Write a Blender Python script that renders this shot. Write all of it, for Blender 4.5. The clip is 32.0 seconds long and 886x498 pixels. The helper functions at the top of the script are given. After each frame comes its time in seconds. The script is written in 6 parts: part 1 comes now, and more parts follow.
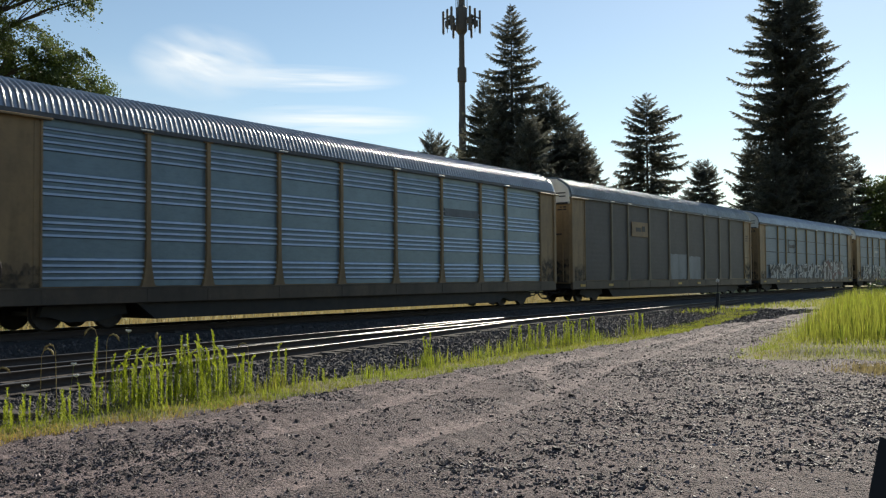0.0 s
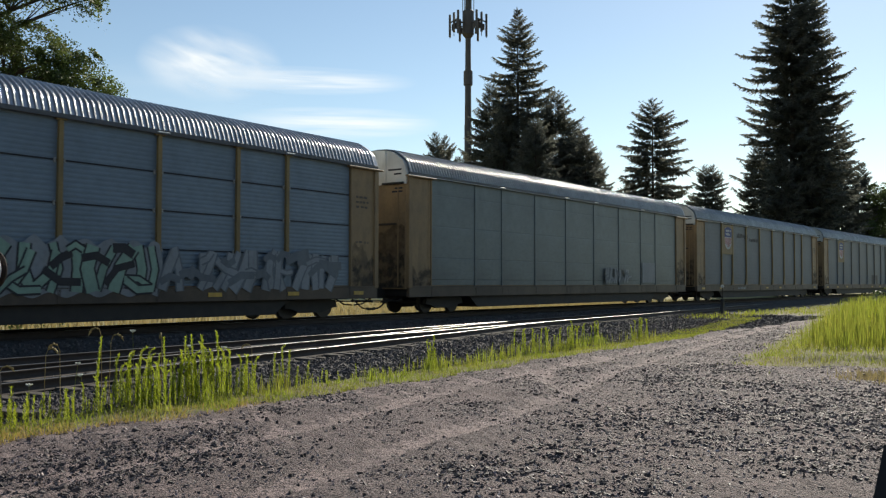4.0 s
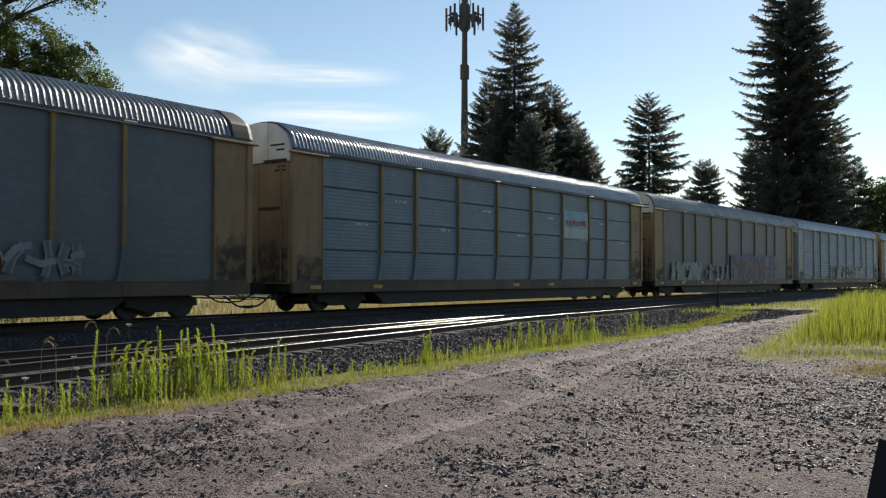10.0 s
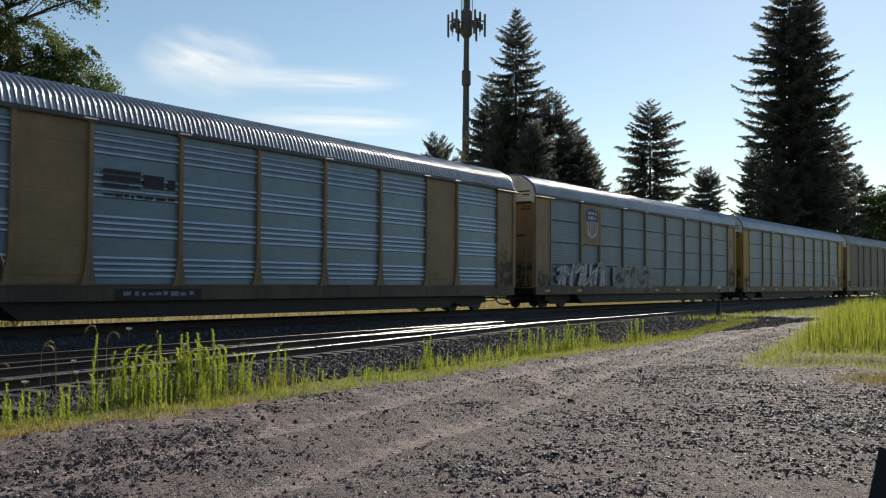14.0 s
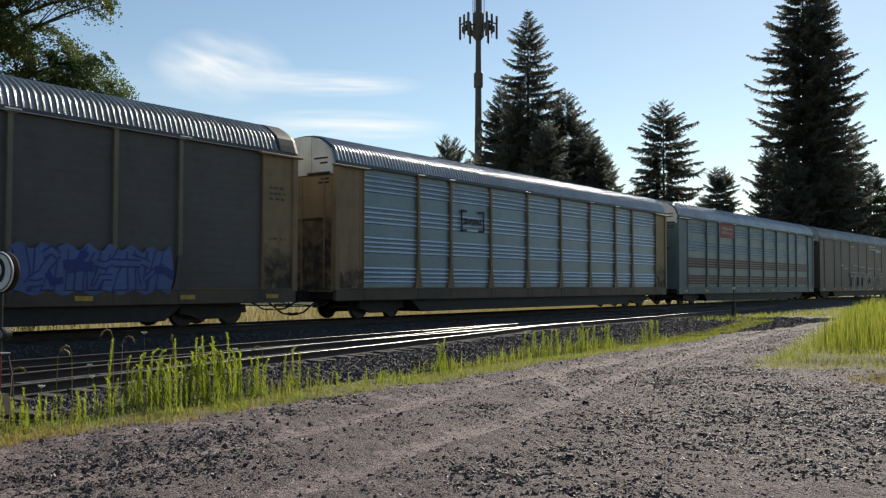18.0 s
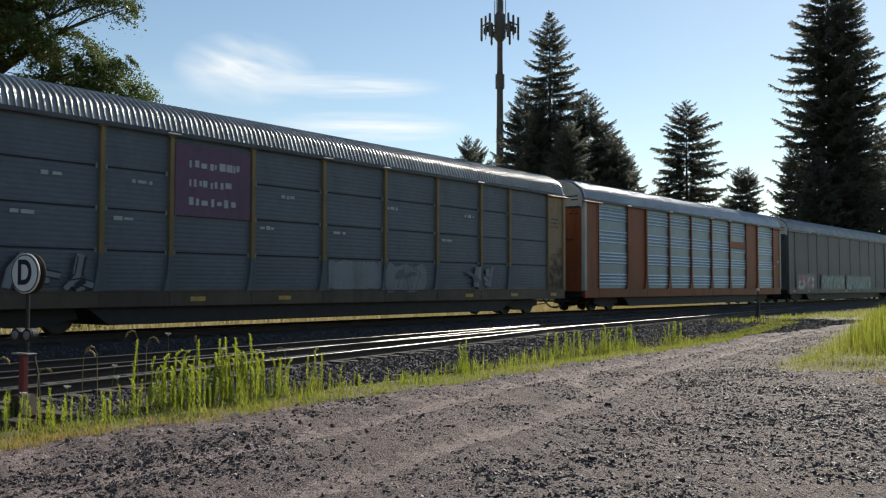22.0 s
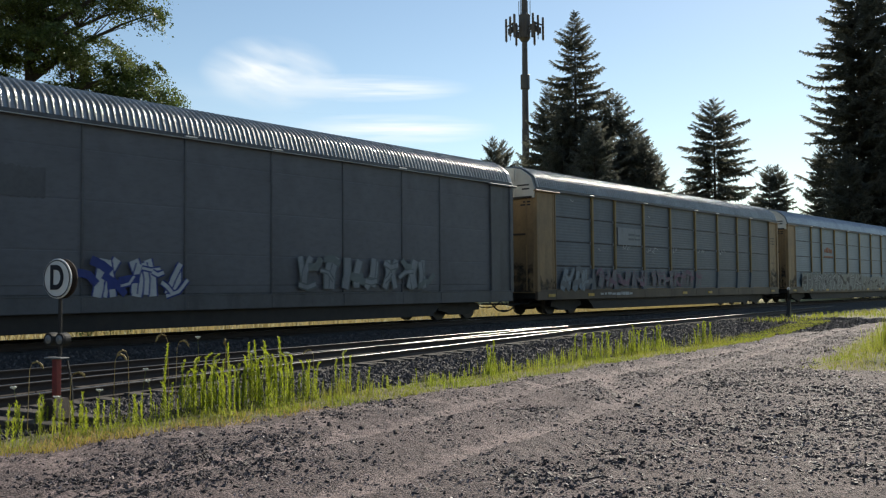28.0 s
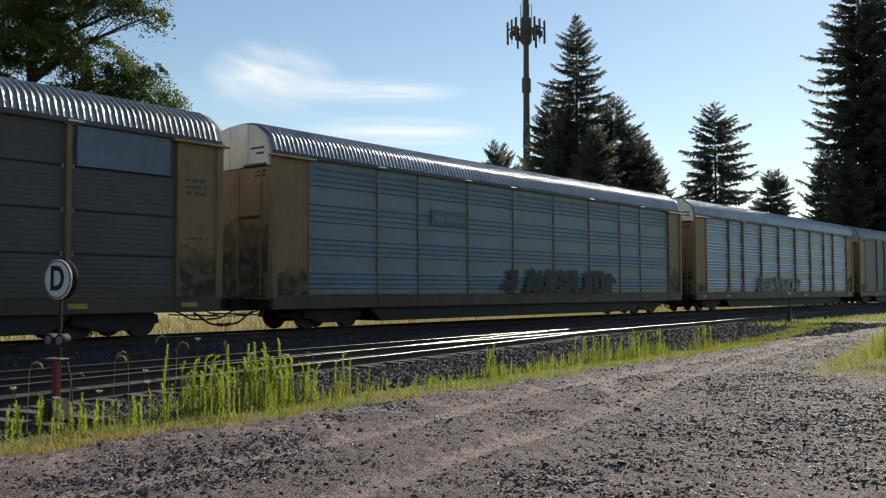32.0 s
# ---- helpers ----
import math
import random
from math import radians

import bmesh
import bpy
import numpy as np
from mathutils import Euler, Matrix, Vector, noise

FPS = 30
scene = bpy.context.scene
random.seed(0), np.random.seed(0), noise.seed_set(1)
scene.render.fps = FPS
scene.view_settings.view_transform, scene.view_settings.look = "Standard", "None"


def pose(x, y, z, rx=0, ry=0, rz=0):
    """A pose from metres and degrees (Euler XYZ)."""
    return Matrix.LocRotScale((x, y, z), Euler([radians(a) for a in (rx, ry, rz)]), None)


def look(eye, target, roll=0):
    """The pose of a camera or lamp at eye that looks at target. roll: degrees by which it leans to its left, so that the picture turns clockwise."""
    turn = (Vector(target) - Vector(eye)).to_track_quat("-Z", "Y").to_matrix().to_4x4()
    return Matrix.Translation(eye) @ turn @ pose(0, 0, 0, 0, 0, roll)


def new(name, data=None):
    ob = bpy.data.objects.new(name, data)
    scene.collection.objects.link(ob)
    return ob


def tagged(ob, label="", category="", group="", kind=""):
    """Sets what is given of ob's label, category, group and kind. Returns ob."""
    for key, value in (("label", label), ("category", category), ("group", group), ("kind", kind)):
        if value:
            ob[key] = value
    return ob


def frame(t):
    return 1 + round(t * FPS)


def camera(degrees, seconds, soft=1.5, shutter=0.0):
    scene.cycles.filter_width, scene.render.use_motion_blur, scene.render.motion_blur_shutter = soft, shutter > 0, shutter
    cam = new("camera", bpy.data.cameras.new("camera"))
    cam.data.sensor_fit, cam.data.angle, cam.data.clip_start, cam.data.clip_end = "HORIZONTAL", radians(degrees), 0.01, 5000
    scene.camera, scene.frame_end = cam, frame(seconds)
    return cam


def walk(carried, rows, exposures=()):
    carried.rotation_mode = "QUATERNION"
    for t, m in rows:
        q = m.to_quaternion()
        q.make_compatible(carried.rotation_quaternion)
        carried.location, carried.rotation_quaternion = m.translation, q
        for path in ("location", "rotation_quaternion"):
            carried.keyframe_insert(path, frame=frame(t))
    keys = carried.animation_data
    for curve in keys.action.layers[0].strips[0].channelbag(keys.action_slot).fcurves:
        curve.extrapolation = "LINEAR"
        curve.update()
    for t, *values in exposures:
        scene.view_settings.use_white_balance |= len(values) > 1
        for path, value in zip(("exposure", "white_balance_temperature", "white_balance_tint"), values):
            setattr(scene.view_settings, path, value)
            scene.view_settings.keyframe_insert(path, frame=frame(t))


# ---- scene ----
cam = camera(52.21, 32.0, soft=1.25, shutter=0.05)

# ---------------------------------------------------------------- camera
EYE = Vector((0.0, 0.0, 1.221))
TURNS = [  # seconds, azimuth from +x, elevation, lean
    (0.0, 34.174, 1.893, -0.427), (0.5, 34.135, 2.036, -0.335), (1.0, 34.095, 1.899, -0.722), (1.5, 33.939, 1.809, -0.859),
    (2.0, 33.992, 1.819, -0.779), (2.5, 34.2, 2.088, -0.503), (3.0, 34.389, 2.101, -0.481), (3.5, 34.397, 2.117, -0.097),
    (5.5, 34.564, 2.049, 0.338), (6.0, 34.621, 2.13, 0.46), (6.5, 34.522, 2.224, 0.523), (7.0, 34.441, 2.243, 0.361),
    (7.5, 34.145, 2.139, 0.385), (8.0, 34.112, 2.062, 0.318), (8.5, 34.204, 2.04, 0.298), (9.0, 34.234, 1.911, 0.203),
    (9.5, 34.238, 1.779, 0.368), (10.0, 34.231, 1.706, 0.15), (10.5, 34.168, 1.804, 0.345), (11.0, 34.097, 1.806, 0.305),
    (11.5, 34.057, 1.906, 0.284), (12.0, 33.996, 1.913, 0.284), (12.5, 33.955, 1.905, 0.402), (13.0, 34.072, 1.841, 0.231),
    (13.5, 34.184, 1.879, 0.336), (14.0, 34.275, 2.072, 0.464), (14.5, 34.307, 2.106, 0.495), (16.5, 34.557, 1.947, 0.562),
    (17.0, 34.716, 2.061, 0.374), (17.5, 34.923, 2.092, 0.43), (18.0, 35.113, 2.218, 0.129), (18.5, 35.373, 1.985, 0.042),
    (19.0, 35.585, 1.892, 0.064), (19.5, 35.748, 1.921, 0.027), (20.0, 35.93, 1.956, -0.09), (20.5, 36.031, 1.954, -0.068),
    (21.0, 36.287, 2.032, -0.409), (21.5, 36.416, 2.145, -0.196), (22.0, 36.493, 2.306, 0.115), (22.5, 36.613, 2.429, 0.167),
    (23.0, 36.701, 2.438, 0.028), (23.5, 36.745, 2.521, -0.023), (24.0, 36.813, 2.633, -0.077), (24.5, 36.936, 2.624, -0.05),
    (25.0, 37.166, 2.606, 0.041), (25.5, 37.444, 2.59, -0.032), (27.5, 38.041, 2.488, -0.274), (28.0, 38.184, 2.409, -0.382),
    (28.5, 38.146, 2.354, -0.002), (29.0, 38.343, 2.31, -0.512), (29.5, 38.471, 2.383, -0.722), (30.0, 38.589, 2.438, -0.768),
    (30.5, 38.501, 2.469, -0.434), (31.0, 38.183, 2.537, -0.238), (31.5, 38.159, 2.581, -0.166), (32.0, 38.214, 2.585, -0.091)
]


def aim(az, el, lean):
    a, e = radians(az), radians(el)
    return look(EYE, EYE + Vector((math.cos(a) * math.cos(e), math.sin(a) * math.cos(e), math.sin(e))), lean)


walk(cam, [(t, aim(az, el, lean)) for t, az, el, lean in TURNS], exposures=[(t, e + 0.14, 6760, 6.5) for t, e in (
    (0, 0.17), (1, 0.11), (3, 0.16), (8, 0.2), (10, 0.17), (12, 0.12), (14, 0.1), (17, 0.13), (20, 0.06), (22, 0.15), (25, 0.14), (28.5, 0.24), (30, 0.2), (31.5, 0.14), (32, 0.14))])

# ---------------------------------------------------------------- light
SUN_AZ, SUN_EL = 9.0, 29.3
world = bpy.data.worlds.new("world")
scene.world = world
world.use_nodes = True
wn = world.node_tree.nodes
sky = wn.new("ShaderNodeTexSky")
sky.sky_type, sky.sun_disc = "NISHITA", False
sky.sun_elevation, sky.sun_rotation = radians(SUN_EL), radians(90 - SUN_AZ)
sky.air_density, sky.dust_density, sky.ozone_density = 1.0, 0.1, 1.3
wn["Background"].inputs["Strength"].default_value = 0.098
world.node_tree.links.new(sky.outputs[0], wn["Background"].inputs["Color"])
sun = new("sun", bpy.data.lights.new("sun", "SUN"))
sun.data.energy, sun.data.angle, sun.data.color = 5.0, radians(0.53), (1.0, 0.93, 0.82)
sd = Vector((math.cos(radians(SUN_AZ)) * math.cos(radians(SUN_EL)), math.sin(radians(SUN_AZ)) * math.cos(radians(SUN_EL)), math.sin(radians(SUN_EL))))
sun.matrix_world = look(sd * 200, (0, 0, 0))


# ---------------------------------------------------------------- materials
def material(name, colour, rough=0.7, metal=0.0, second=None, scale=2.0, mix=0.5, grain=0.0, grain_scale=60.0,
             bump=0.0, bump_scale=40.0, streak=0.0, translucent=0.0, island=0.0, random_ob=0.0, spec=0.5, pebble=0.0):
    """A Principled material with large stains, fine grain, vertical streaks and bump."""
    m = bpy.data.materials.new(name)
    m.use_nodes = True
    nt = m.node_tree
    n, ln = nt.nodes, nt.links
    b = n["Principled BSDF"]
    b.inputs["Roughness"].default_value, b.inputs["Metallic"].default_value = rough, metal
    b.inputs["Specular IOR Level"].default_value = spec
    tc = n.new("ShaderNodeTexCoord")
    coord = tc.outputs["Object"]
    base = n.new("ShaderNodeRGB")
    base.outputs[0].default_value = (*colour, 1)
    col = base.outputs[0]

    def blend(c, other, fac):
        x = n.new("ShaderNodeMix")
        x.data_type = "RGBA"
        ln.new(fac, x.inputs[0])
        ln.new(c, x.inputs[6])
        if isinstance(other, tuple):
            x.inputs[7].default_value = (*other, 1)
        else:
            ln.new(other, x.inputs[7])
        return x.outputs[2]

    def noise_fac(sc, lo, hi, amount, stretch=None, detail=6.0):
        t = n.new("ShaderNodeTexNoise")
        t.inputs["Scale"].default_value, t.inputs["Detail"].default_value, t.inputs["Roughness"].default_value = sc, detail, 0.62
        if stretch:
            mp = n.new("ShaderNodeMapping")
            mp.inputs["Scale"].default_value = stretch
            ln.new(coord, mp.inputs[0])
            ln.new(mp.outputs[0], t.inputs[0])
        else:
            ln.new(coord, t.inputs[0])
        r = n.new("ShaderNodeMapRange")
        r.inputs["From Min"].default_value, r.inputs["From Max"].default_value = lo, hi
        r.inputs["To Max"].default_value = amount
        ln.new(t.outputs[0], r.inputs[0])
        return r.outputs[0]

    if second:
        col = blend(col, second, noise_fac(scale, 0.38, 0.66, mix))
    if streak:
        col = blend(col, tuple(c * 0.35 for c in (second or colour)), noise_fac(1.0, 0.5, 0.75, streak, (2.2, 2.2, 0.3), 5.0))
    if grain:
        col = blend(col, tuple(c * 0.4 for c in colour), noise_fac(grain_scale, 0.45, 0.7, grain))
    for amount, socket in ((island, "island"), (random_ob, "object")):
        if amount:
            src = n.new("ShaderNodeNewGeometry").outputs["Random Per Island"] if socket == "island" else n.new("ShaderNodeObjectInfo").outputs["Random"]
            hv = n.new("ShaderNodeHueSaturation")
            mr = n.new("ShaderNodeMapRange")
            mr.inputs["To Min"].default_value, mr.inputs["To Max"].default_value = 1 - amount, 1 + amount
            ln.new(src, mr.inputs[0])
            ln.new(mr.outputs[0], hv.inputs["Value"])
            ln.new(col, hv.inputs["Color"])
            col = hv.outputs[0]
    cells = None
    if pebble:
        vo = n.new("ShaderNodeTexVoronoi")
        vo.inputs["Scale"].default_value = 42.0
        ln.new(coord, vo.inputs[0])
        cells = vo.outputs["Distance"]
        sp = n.new("ShaderNodeSeparateColor")
        ln.new(vo.outputs["Color"], sp.inputs[0])
        mr = n.new("ShaderNodeMapRange")
        mr.inputs["To Min"].default_value, mr.inputs["To Max"].default_value = 1 - pebble, 1 + pebble
        ln.new(sp.outputs[0], mr.inputs[0])
        hv = n.new("ShaderNodeHueSaturation")
        ln.new(mr.outputs[0], hv.inputs["Value"])
        ln.new(col, hv.inputs["Color"])
        col = hv.outputs[0]
    ln.new(col, b.inputs["Base Color"])
    if bump:
        t = n.new("ShaderNodeTexNoise")
        t.inputs["Scale"].default_value, t.inputs["Detail"].default_value = bump_scale, 5.0
        ln.new(coord, t.inputs[0])
        bp = n.new("ShaderNodeBump")
        bp.inputs["Strength"].default_value, bp.inputs["Distance"].default_value = 1.0, bump
        ln.new(t.outputs[0], bp.inputs["Height"])
        if cells:
            b2 = n.new("ShaderNodeBump")
            b2.invert = True
            b2.inputs["Strength"].default_value, b2.inputs["Distance"].default_value = 0.7, 0.018
            ln.new(cells, b2.inputs["Height"])
            ln.new(b2.outputs[0], bp.inputs["Normal"])
        ln.new(bp.outputs[0], b.inputs["Normal"])
    if translucent:
        tr = n.new("ShaderNodeBsdfTranslucent")
        ln.new(col, tr.inputs["Color"])
        mx = n.new("ShaderNodeMixShader")
        mx.inputs[0].default_value = translucent
        ln.new(b.outputs[0], mx.inputs[1])
        ln.new(tr.outputs[0], mx.inputs[2])
        ln.new(mx.outputs[0], n["Material Output"].inputs["Surface"])
    return m


GRAVEL = material("gravel", (0.165, 0.119, 0.114), 0.9, second=(0.092, 0.068, 0.067), scale=1.1, mix=0.75, grain=0.6, grain_scale=40, bump=0.05, bump_scale=42, pebble=0.55)
TRACKS = material("packed_gravel", (0.262, 0.194, 0.182), 0.9, second=(0.18, 0.134, 0.127), scale=1.5, mix=0.8, grain=0.55, grain_scale=44, bump=0.035, bump_scale=50, pebble=0.4)
STONE = material("stone", (0.205, 0.155, 0.148), 0.6, second=(0.12, 0.10, 0.098), scale=3, mix=0.7, bump=0.006, bump_scale=60, island=0.6, spec=0.4)
SLAB = material("dark_stone", (0.088, 0.071, 0.068), 0.62, second=(0.05, 0.043, 0.043), scale=5, mix=0.7, bump=0.006, bump_scale=70, island=0.65, spec=0.22)
CHIP = material("pale_stone", (0.33, 0.27, 0.255), 0.6, second=(0.21, 0.17, 0.16), scale=5, mix=0.6, island=0.4)
BALLAST = material("ballast", (0.05, 0.047, 0.046), 0.9, second=(0.022, 0.021, 0.021), scale=1.6, mix=0.85, grain=0.8, grain_scale=24, bump=0.06, bump_scale=24, pebble=0.6)
BALLAST_STONE = material("ballast_stone", (0.078, 0.067, 0.066), 0.8, second=(0.045, 0.042, 0.043), scale=3, mix=0.6, island=0.65, bump=0.01, bump_scale=50)
SOIL = material("grassy_soil", (0.14, 0.13, 0.055), 0.95, second=(0.22, 0.17, 0.075), scale=1.6, mix=0.8, grain=0.5, grain_scale=30, bump=0.04, bump_scale=18)
DRYLAND = material("dry_field", (0.34, 0.28, 0.12), 0.95, second=(0.17, 0.19, 0.06), scale=0.5, mix=0.8, grain=0.4, grain_scale=12, bump=0.05, bump_scale=9)
GRASS = material("grass", (0.235, 0.285, 0.036), 0.6, second=(0.30, 0.26, 0.06), scale=1.2, mix=0.7, translucent=0.58, island=0.45)
DRYGRASS = material("dry_grass", (0.40, 0.31, 0.15), 0.7, second=(0.25, 0.22, 0.08), scale=0.6, mix=0.8, translucent=0.4, island=0.25)
STRAW = material("straw_grass", (0.42, 0.30, 0.10), 0.7, second=(0.36, 0.30, 0.07), scale=1.4, mix=0.7, translucent=0.45, island=0.25)
WEED = material("weed_leaf", (0.36, 0.43, 0.03), 0.55, second=(0.48, 0.50, 0.06), scale=3, mix=0.5, translucent=0.72, island=0.2)
STEM = material("weed_stem", (0.30, 0.34, 0.06), 0.6, second=(0.26, 0.19, 0.08), scale=5, translucent=0.3)
PETAL = material("petal", (0.75, 0.75, 0.7), 0.6, translucent=0.3, second=(0.6, 0.6, 0.5), scale=30)
NEEDLE = material("needles", (0.12, 0.13, 0.11), 0.6, second=(0.155, 0.145, 0.115), scale=0.25, mix=0.7, translucent=0.62, island=0.35)
LEAF = material("leaves", (0.07, 0.105, 0.032), 0.5, second=(0.13, 0.15, 0.035), scale=0.4, mix=0.7, translucent=0.48, island=0.45)
BARK = material("bark", (0.07, 0.055, 0.045), 0.9, second=(0.035, 0.03, 0.026), scale=4, bump=0.05, bump_scale=14)
STEEL = material("rail_head", (0.26, 0.253, 0.246), 0.3, 1.0, second=(0.15, 0.142, 0.135), scale=3, mix=0.6)
RUST = material("rail_web", (0.05, 0.034, 0.026), 0.8, second=(0.03, 0.023, 0.02), scale=8, bump=0.004, bump_scale=60)
TIE = material("tie_wood", (0.05, 0.041, 0.035), 0.9, second=(0.085, 0.07, 0.06), scale=6, grain=0.5, grain_scale=30, bump=0.01, bump_scale=30, random_ob=0.3)
MAST = material("mast_paint", (0.07, 0.06, 0.055), 0.6, second=(0.10, 0.085, 0.075), scale=1.5)
ANTENNA = material("antenna_grey", (0.20, 0.20, 0.20), 0.5, second=(0.12, 0.12, 0.12), scale=3)
BLACK = material("black_iron", (0.018, 0.017, 0.017), 0.7, second=(0.04, 0.033, 0.028), scale=3, bump=0.004, bump_scale=40)
WHEEL = material("wheel_steel", (0.05, 0.043, 0.04), 0.6, 0.4, second=(0.09, 0.075, 0.065), scale=6)
RED = material("red_paint", (0.22, 0.03, 0.03), 0.5, second=(0.12, 0.03, 0.03), scale=8, mix=0.7)
WHITE = material("white_paint", (0.74, 0.74, 0.72), 0.5, second=(0.55, 0.54, 0.5), scale=4, mix=0.5)
CAP = material("cap_white", (0.62, 0.60, 0.55), 0.6, second=(0.42, 0.39, 0.34), scale=1.2, mix=0.6, streak=0.35)
CAPDIRTY = material("cap_grey", (0.45, 0.45, 0.42), 0.6, second=(0.30, 0.29, 0.27), scale=1.2, mix=0.6, streak=0.4)
REFLECTOR = material("yellow_reflector", (0.62, 0.38, 0.05), 0.5, second=(0.25, 0.17, 0.05), scale=1.3, mix=0.9)
RUBBER = material("dark_trim", (0.009, 0.009, 0.010), 0.95, second=(0.02, 0.02, 0.02), scale=20)


def paint(name, c, metal=0.0, rough=0.55, dirt=(0.09, 0.075, 0.06), mix=0.55, streak=0.35):
    return material(name, c, rough, metal, second=dirt, scale=0.55, mix=mix, streak=streak, grain=0.25, grain_scale=9, spec=0.28)


OCHRE = paint("faded_yellow_paint", (0.295, 0.196, 0.10), dirt=(0.135, 0.094, 0.062), mix=0.75, streak=0.3)
YELLOW = paint("bright_yellow_paint", (0.34, 0.21, 0.04), dirt=(0.16, 0.105, 0.045))
TAN = paint("tan_paint", (0.22, 0.18, 0.125), dirt=(0.11, 0.09, 0.07))
ORANGE = paint("orange_paint", (0.263, 0.0688, 0.025), dirt=(0.138, 0.0525, 0.0275))
BROWN = paint("dark_brown_paint", (0.103, 0.0828, 0.0725), dirt=(0.0604, 0.0517, 0.0483))
GREYW = paint("pale_grey_paint", (0.338, 0.344, 0.338), dirt=(0.2, 0.194, 0.181))
MIDGREY = paint("mid_grey_paint", (0.115, 0.118, 0.125), dirt=(0.065, 0.062, 0.062))
TEAL = paint("teal_grey_paint", (0.128, 0.188, 0.21), dirt=(0.075, 0.0975, 0.105))
MAROON = paint("maroon_paint", (0.11, 0.04, 0.045), dirt=(0.06, 0.035, 0.035))
PURPLE = paint("purple_paint", (0.16, 0.085, 0.14), dirt=(0.10, 0.07, 0.09))
SIGNRED = paint("sign_red_paint", (0.30, 0.04, 0.045), dirt=(0.15, 0.05, 0.05))
BLUE = paint("deep_blue_paint", (0.03, 0.05, 0.22), dirt=(0.04, 0.05, 0.12))
SKYBLUE = paint("pale_blue_paint", (0.25, 0.42, 0.52), dirt=(0.2, 0.3, 0.35))
INK = paint("black_paint", (0.022, 0.022, 0.028), dirt=(0.04, 0.04, 0.045))
CHALK = paint("chalk_white_paint", (0.47, 0.49, 0.50), dirt=(0.29, 0.30, 0.31))
GHOST = paint("faded_grey_paint", (0.24, 0.26, 0.28), dirt=(0.15, 0.16, 0.17))
PINKRED = paint("spray_red_paint", (0.42, 0.08, 0.09), dirt=(0.2, 0.08, 0.08))
CYAN = paint("spray_cyan_paint", (0.20, 0.42, 0.44), dirt=(0.12, 0.22, 0.24))
SPRAYBLUE = paint("spray_blue_paint", (0.10, 0.15, 0.34), dirt=(0.07, 0.09, 0.16))
GREEN = paint("spray_green_paint", (0.25, 0.38, 0.30), dirt=(0.14, 0.20, 0.17))
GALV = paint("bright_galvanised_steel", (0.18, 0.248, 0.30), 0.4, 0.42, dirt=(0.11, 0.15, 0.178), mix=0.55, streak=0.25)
# brighter steel that paints the sky's shine onto upper rib slopes
RIBSHINE = paint("rib_shine_steel", (0.54, 0.61, 0.67), 0.6, 0.42, dirt=(0.33, 0.38, 0.42), mix=0.6, streak=0.3)
GALVTEAL = paint("weathered_galvanised_steel", (0.20, 0.255, 0.27), 0.25, 0.5, dirt=(0.12, 0.15, 0.155), mix=0.6, streak=0.25)
SLATE = paint("slate_blue_steel", (0.172, 0.222, 0.272), 0.18, 0.5, dirt=(0.108, 0.134, 0.16), mix=0.6, streak=0.3)
DARK = paint("grimy_dark_steel", (0.132, 0.152, 0.174), 0.12, 0.55, dirt=(0.088, 0.098, 0.112), mix=0.6, streak=0.35)
CHARCOAL = paint("charcoal_steel", (0.14, 0.143, 0.155), 0.05, 0.6, dirt=(0.092, 0.093, 0.10), mix=0.6, streak=0.35)
UMBER = paint("grimy_umber_steel", (0.115, 0.105, 0.10), 0.05, 0.6, dirt=(0.075, 0.068, 0.064), mix=0.6, streak=0.35)
POSTPAINT = paint("yellow_post_paint", (0.27, 0.185, 0.075), dirt=(0.13, 0.095, 0.055), mix=0.7, streak=0.4)
WORNPOST = paint("worn_post_paint", (0.185, 0.18, 0.155), dirt=(0.11, 0.108, 0.10), mix=0.75, streak=0.4)
DULL = paint("dull_green_grey_steel", (0.14, 0.17, 0.18), 0.25, 0.48, dirt=(0.075, 0.085, 0.09), mix=0.6, streak=0.3)
SOOT = paint("sooty_brown_steel", (0.098, 0.083, 0.084), 0.1, 0.55, dirt=(0.06, 0.052, 0.053), mix=0.6, streak=0.3)
ROOF = material("galvanised_roof", (0.40, 0.405, 0.42), 0.33, 0.88, second=(0.26, 0.26, 0.27), scale=0.8, mix=0.6, streak=0.15, spec=0.8)
ROOFGREY = material("dusty_roof", (0.34, 0.34, 0.335), 0.36, 0.7, second=(0.21, 0.21, 0.205), scale=0.8, mix=0.7, streak=0.3, spec=0.7)
GRIME = paint("grimy_brown_paint", (0.115, 0.086, 0.062), dirt=(0.05, 0.041, 0.036), mix=0.8, streak=0.4)


SMUDGE = paint("thin_soot", (0.085, 0.066, 0.05), dirt=(0.04, 0.034, 0.03), mix=0.8, streak=0.3)


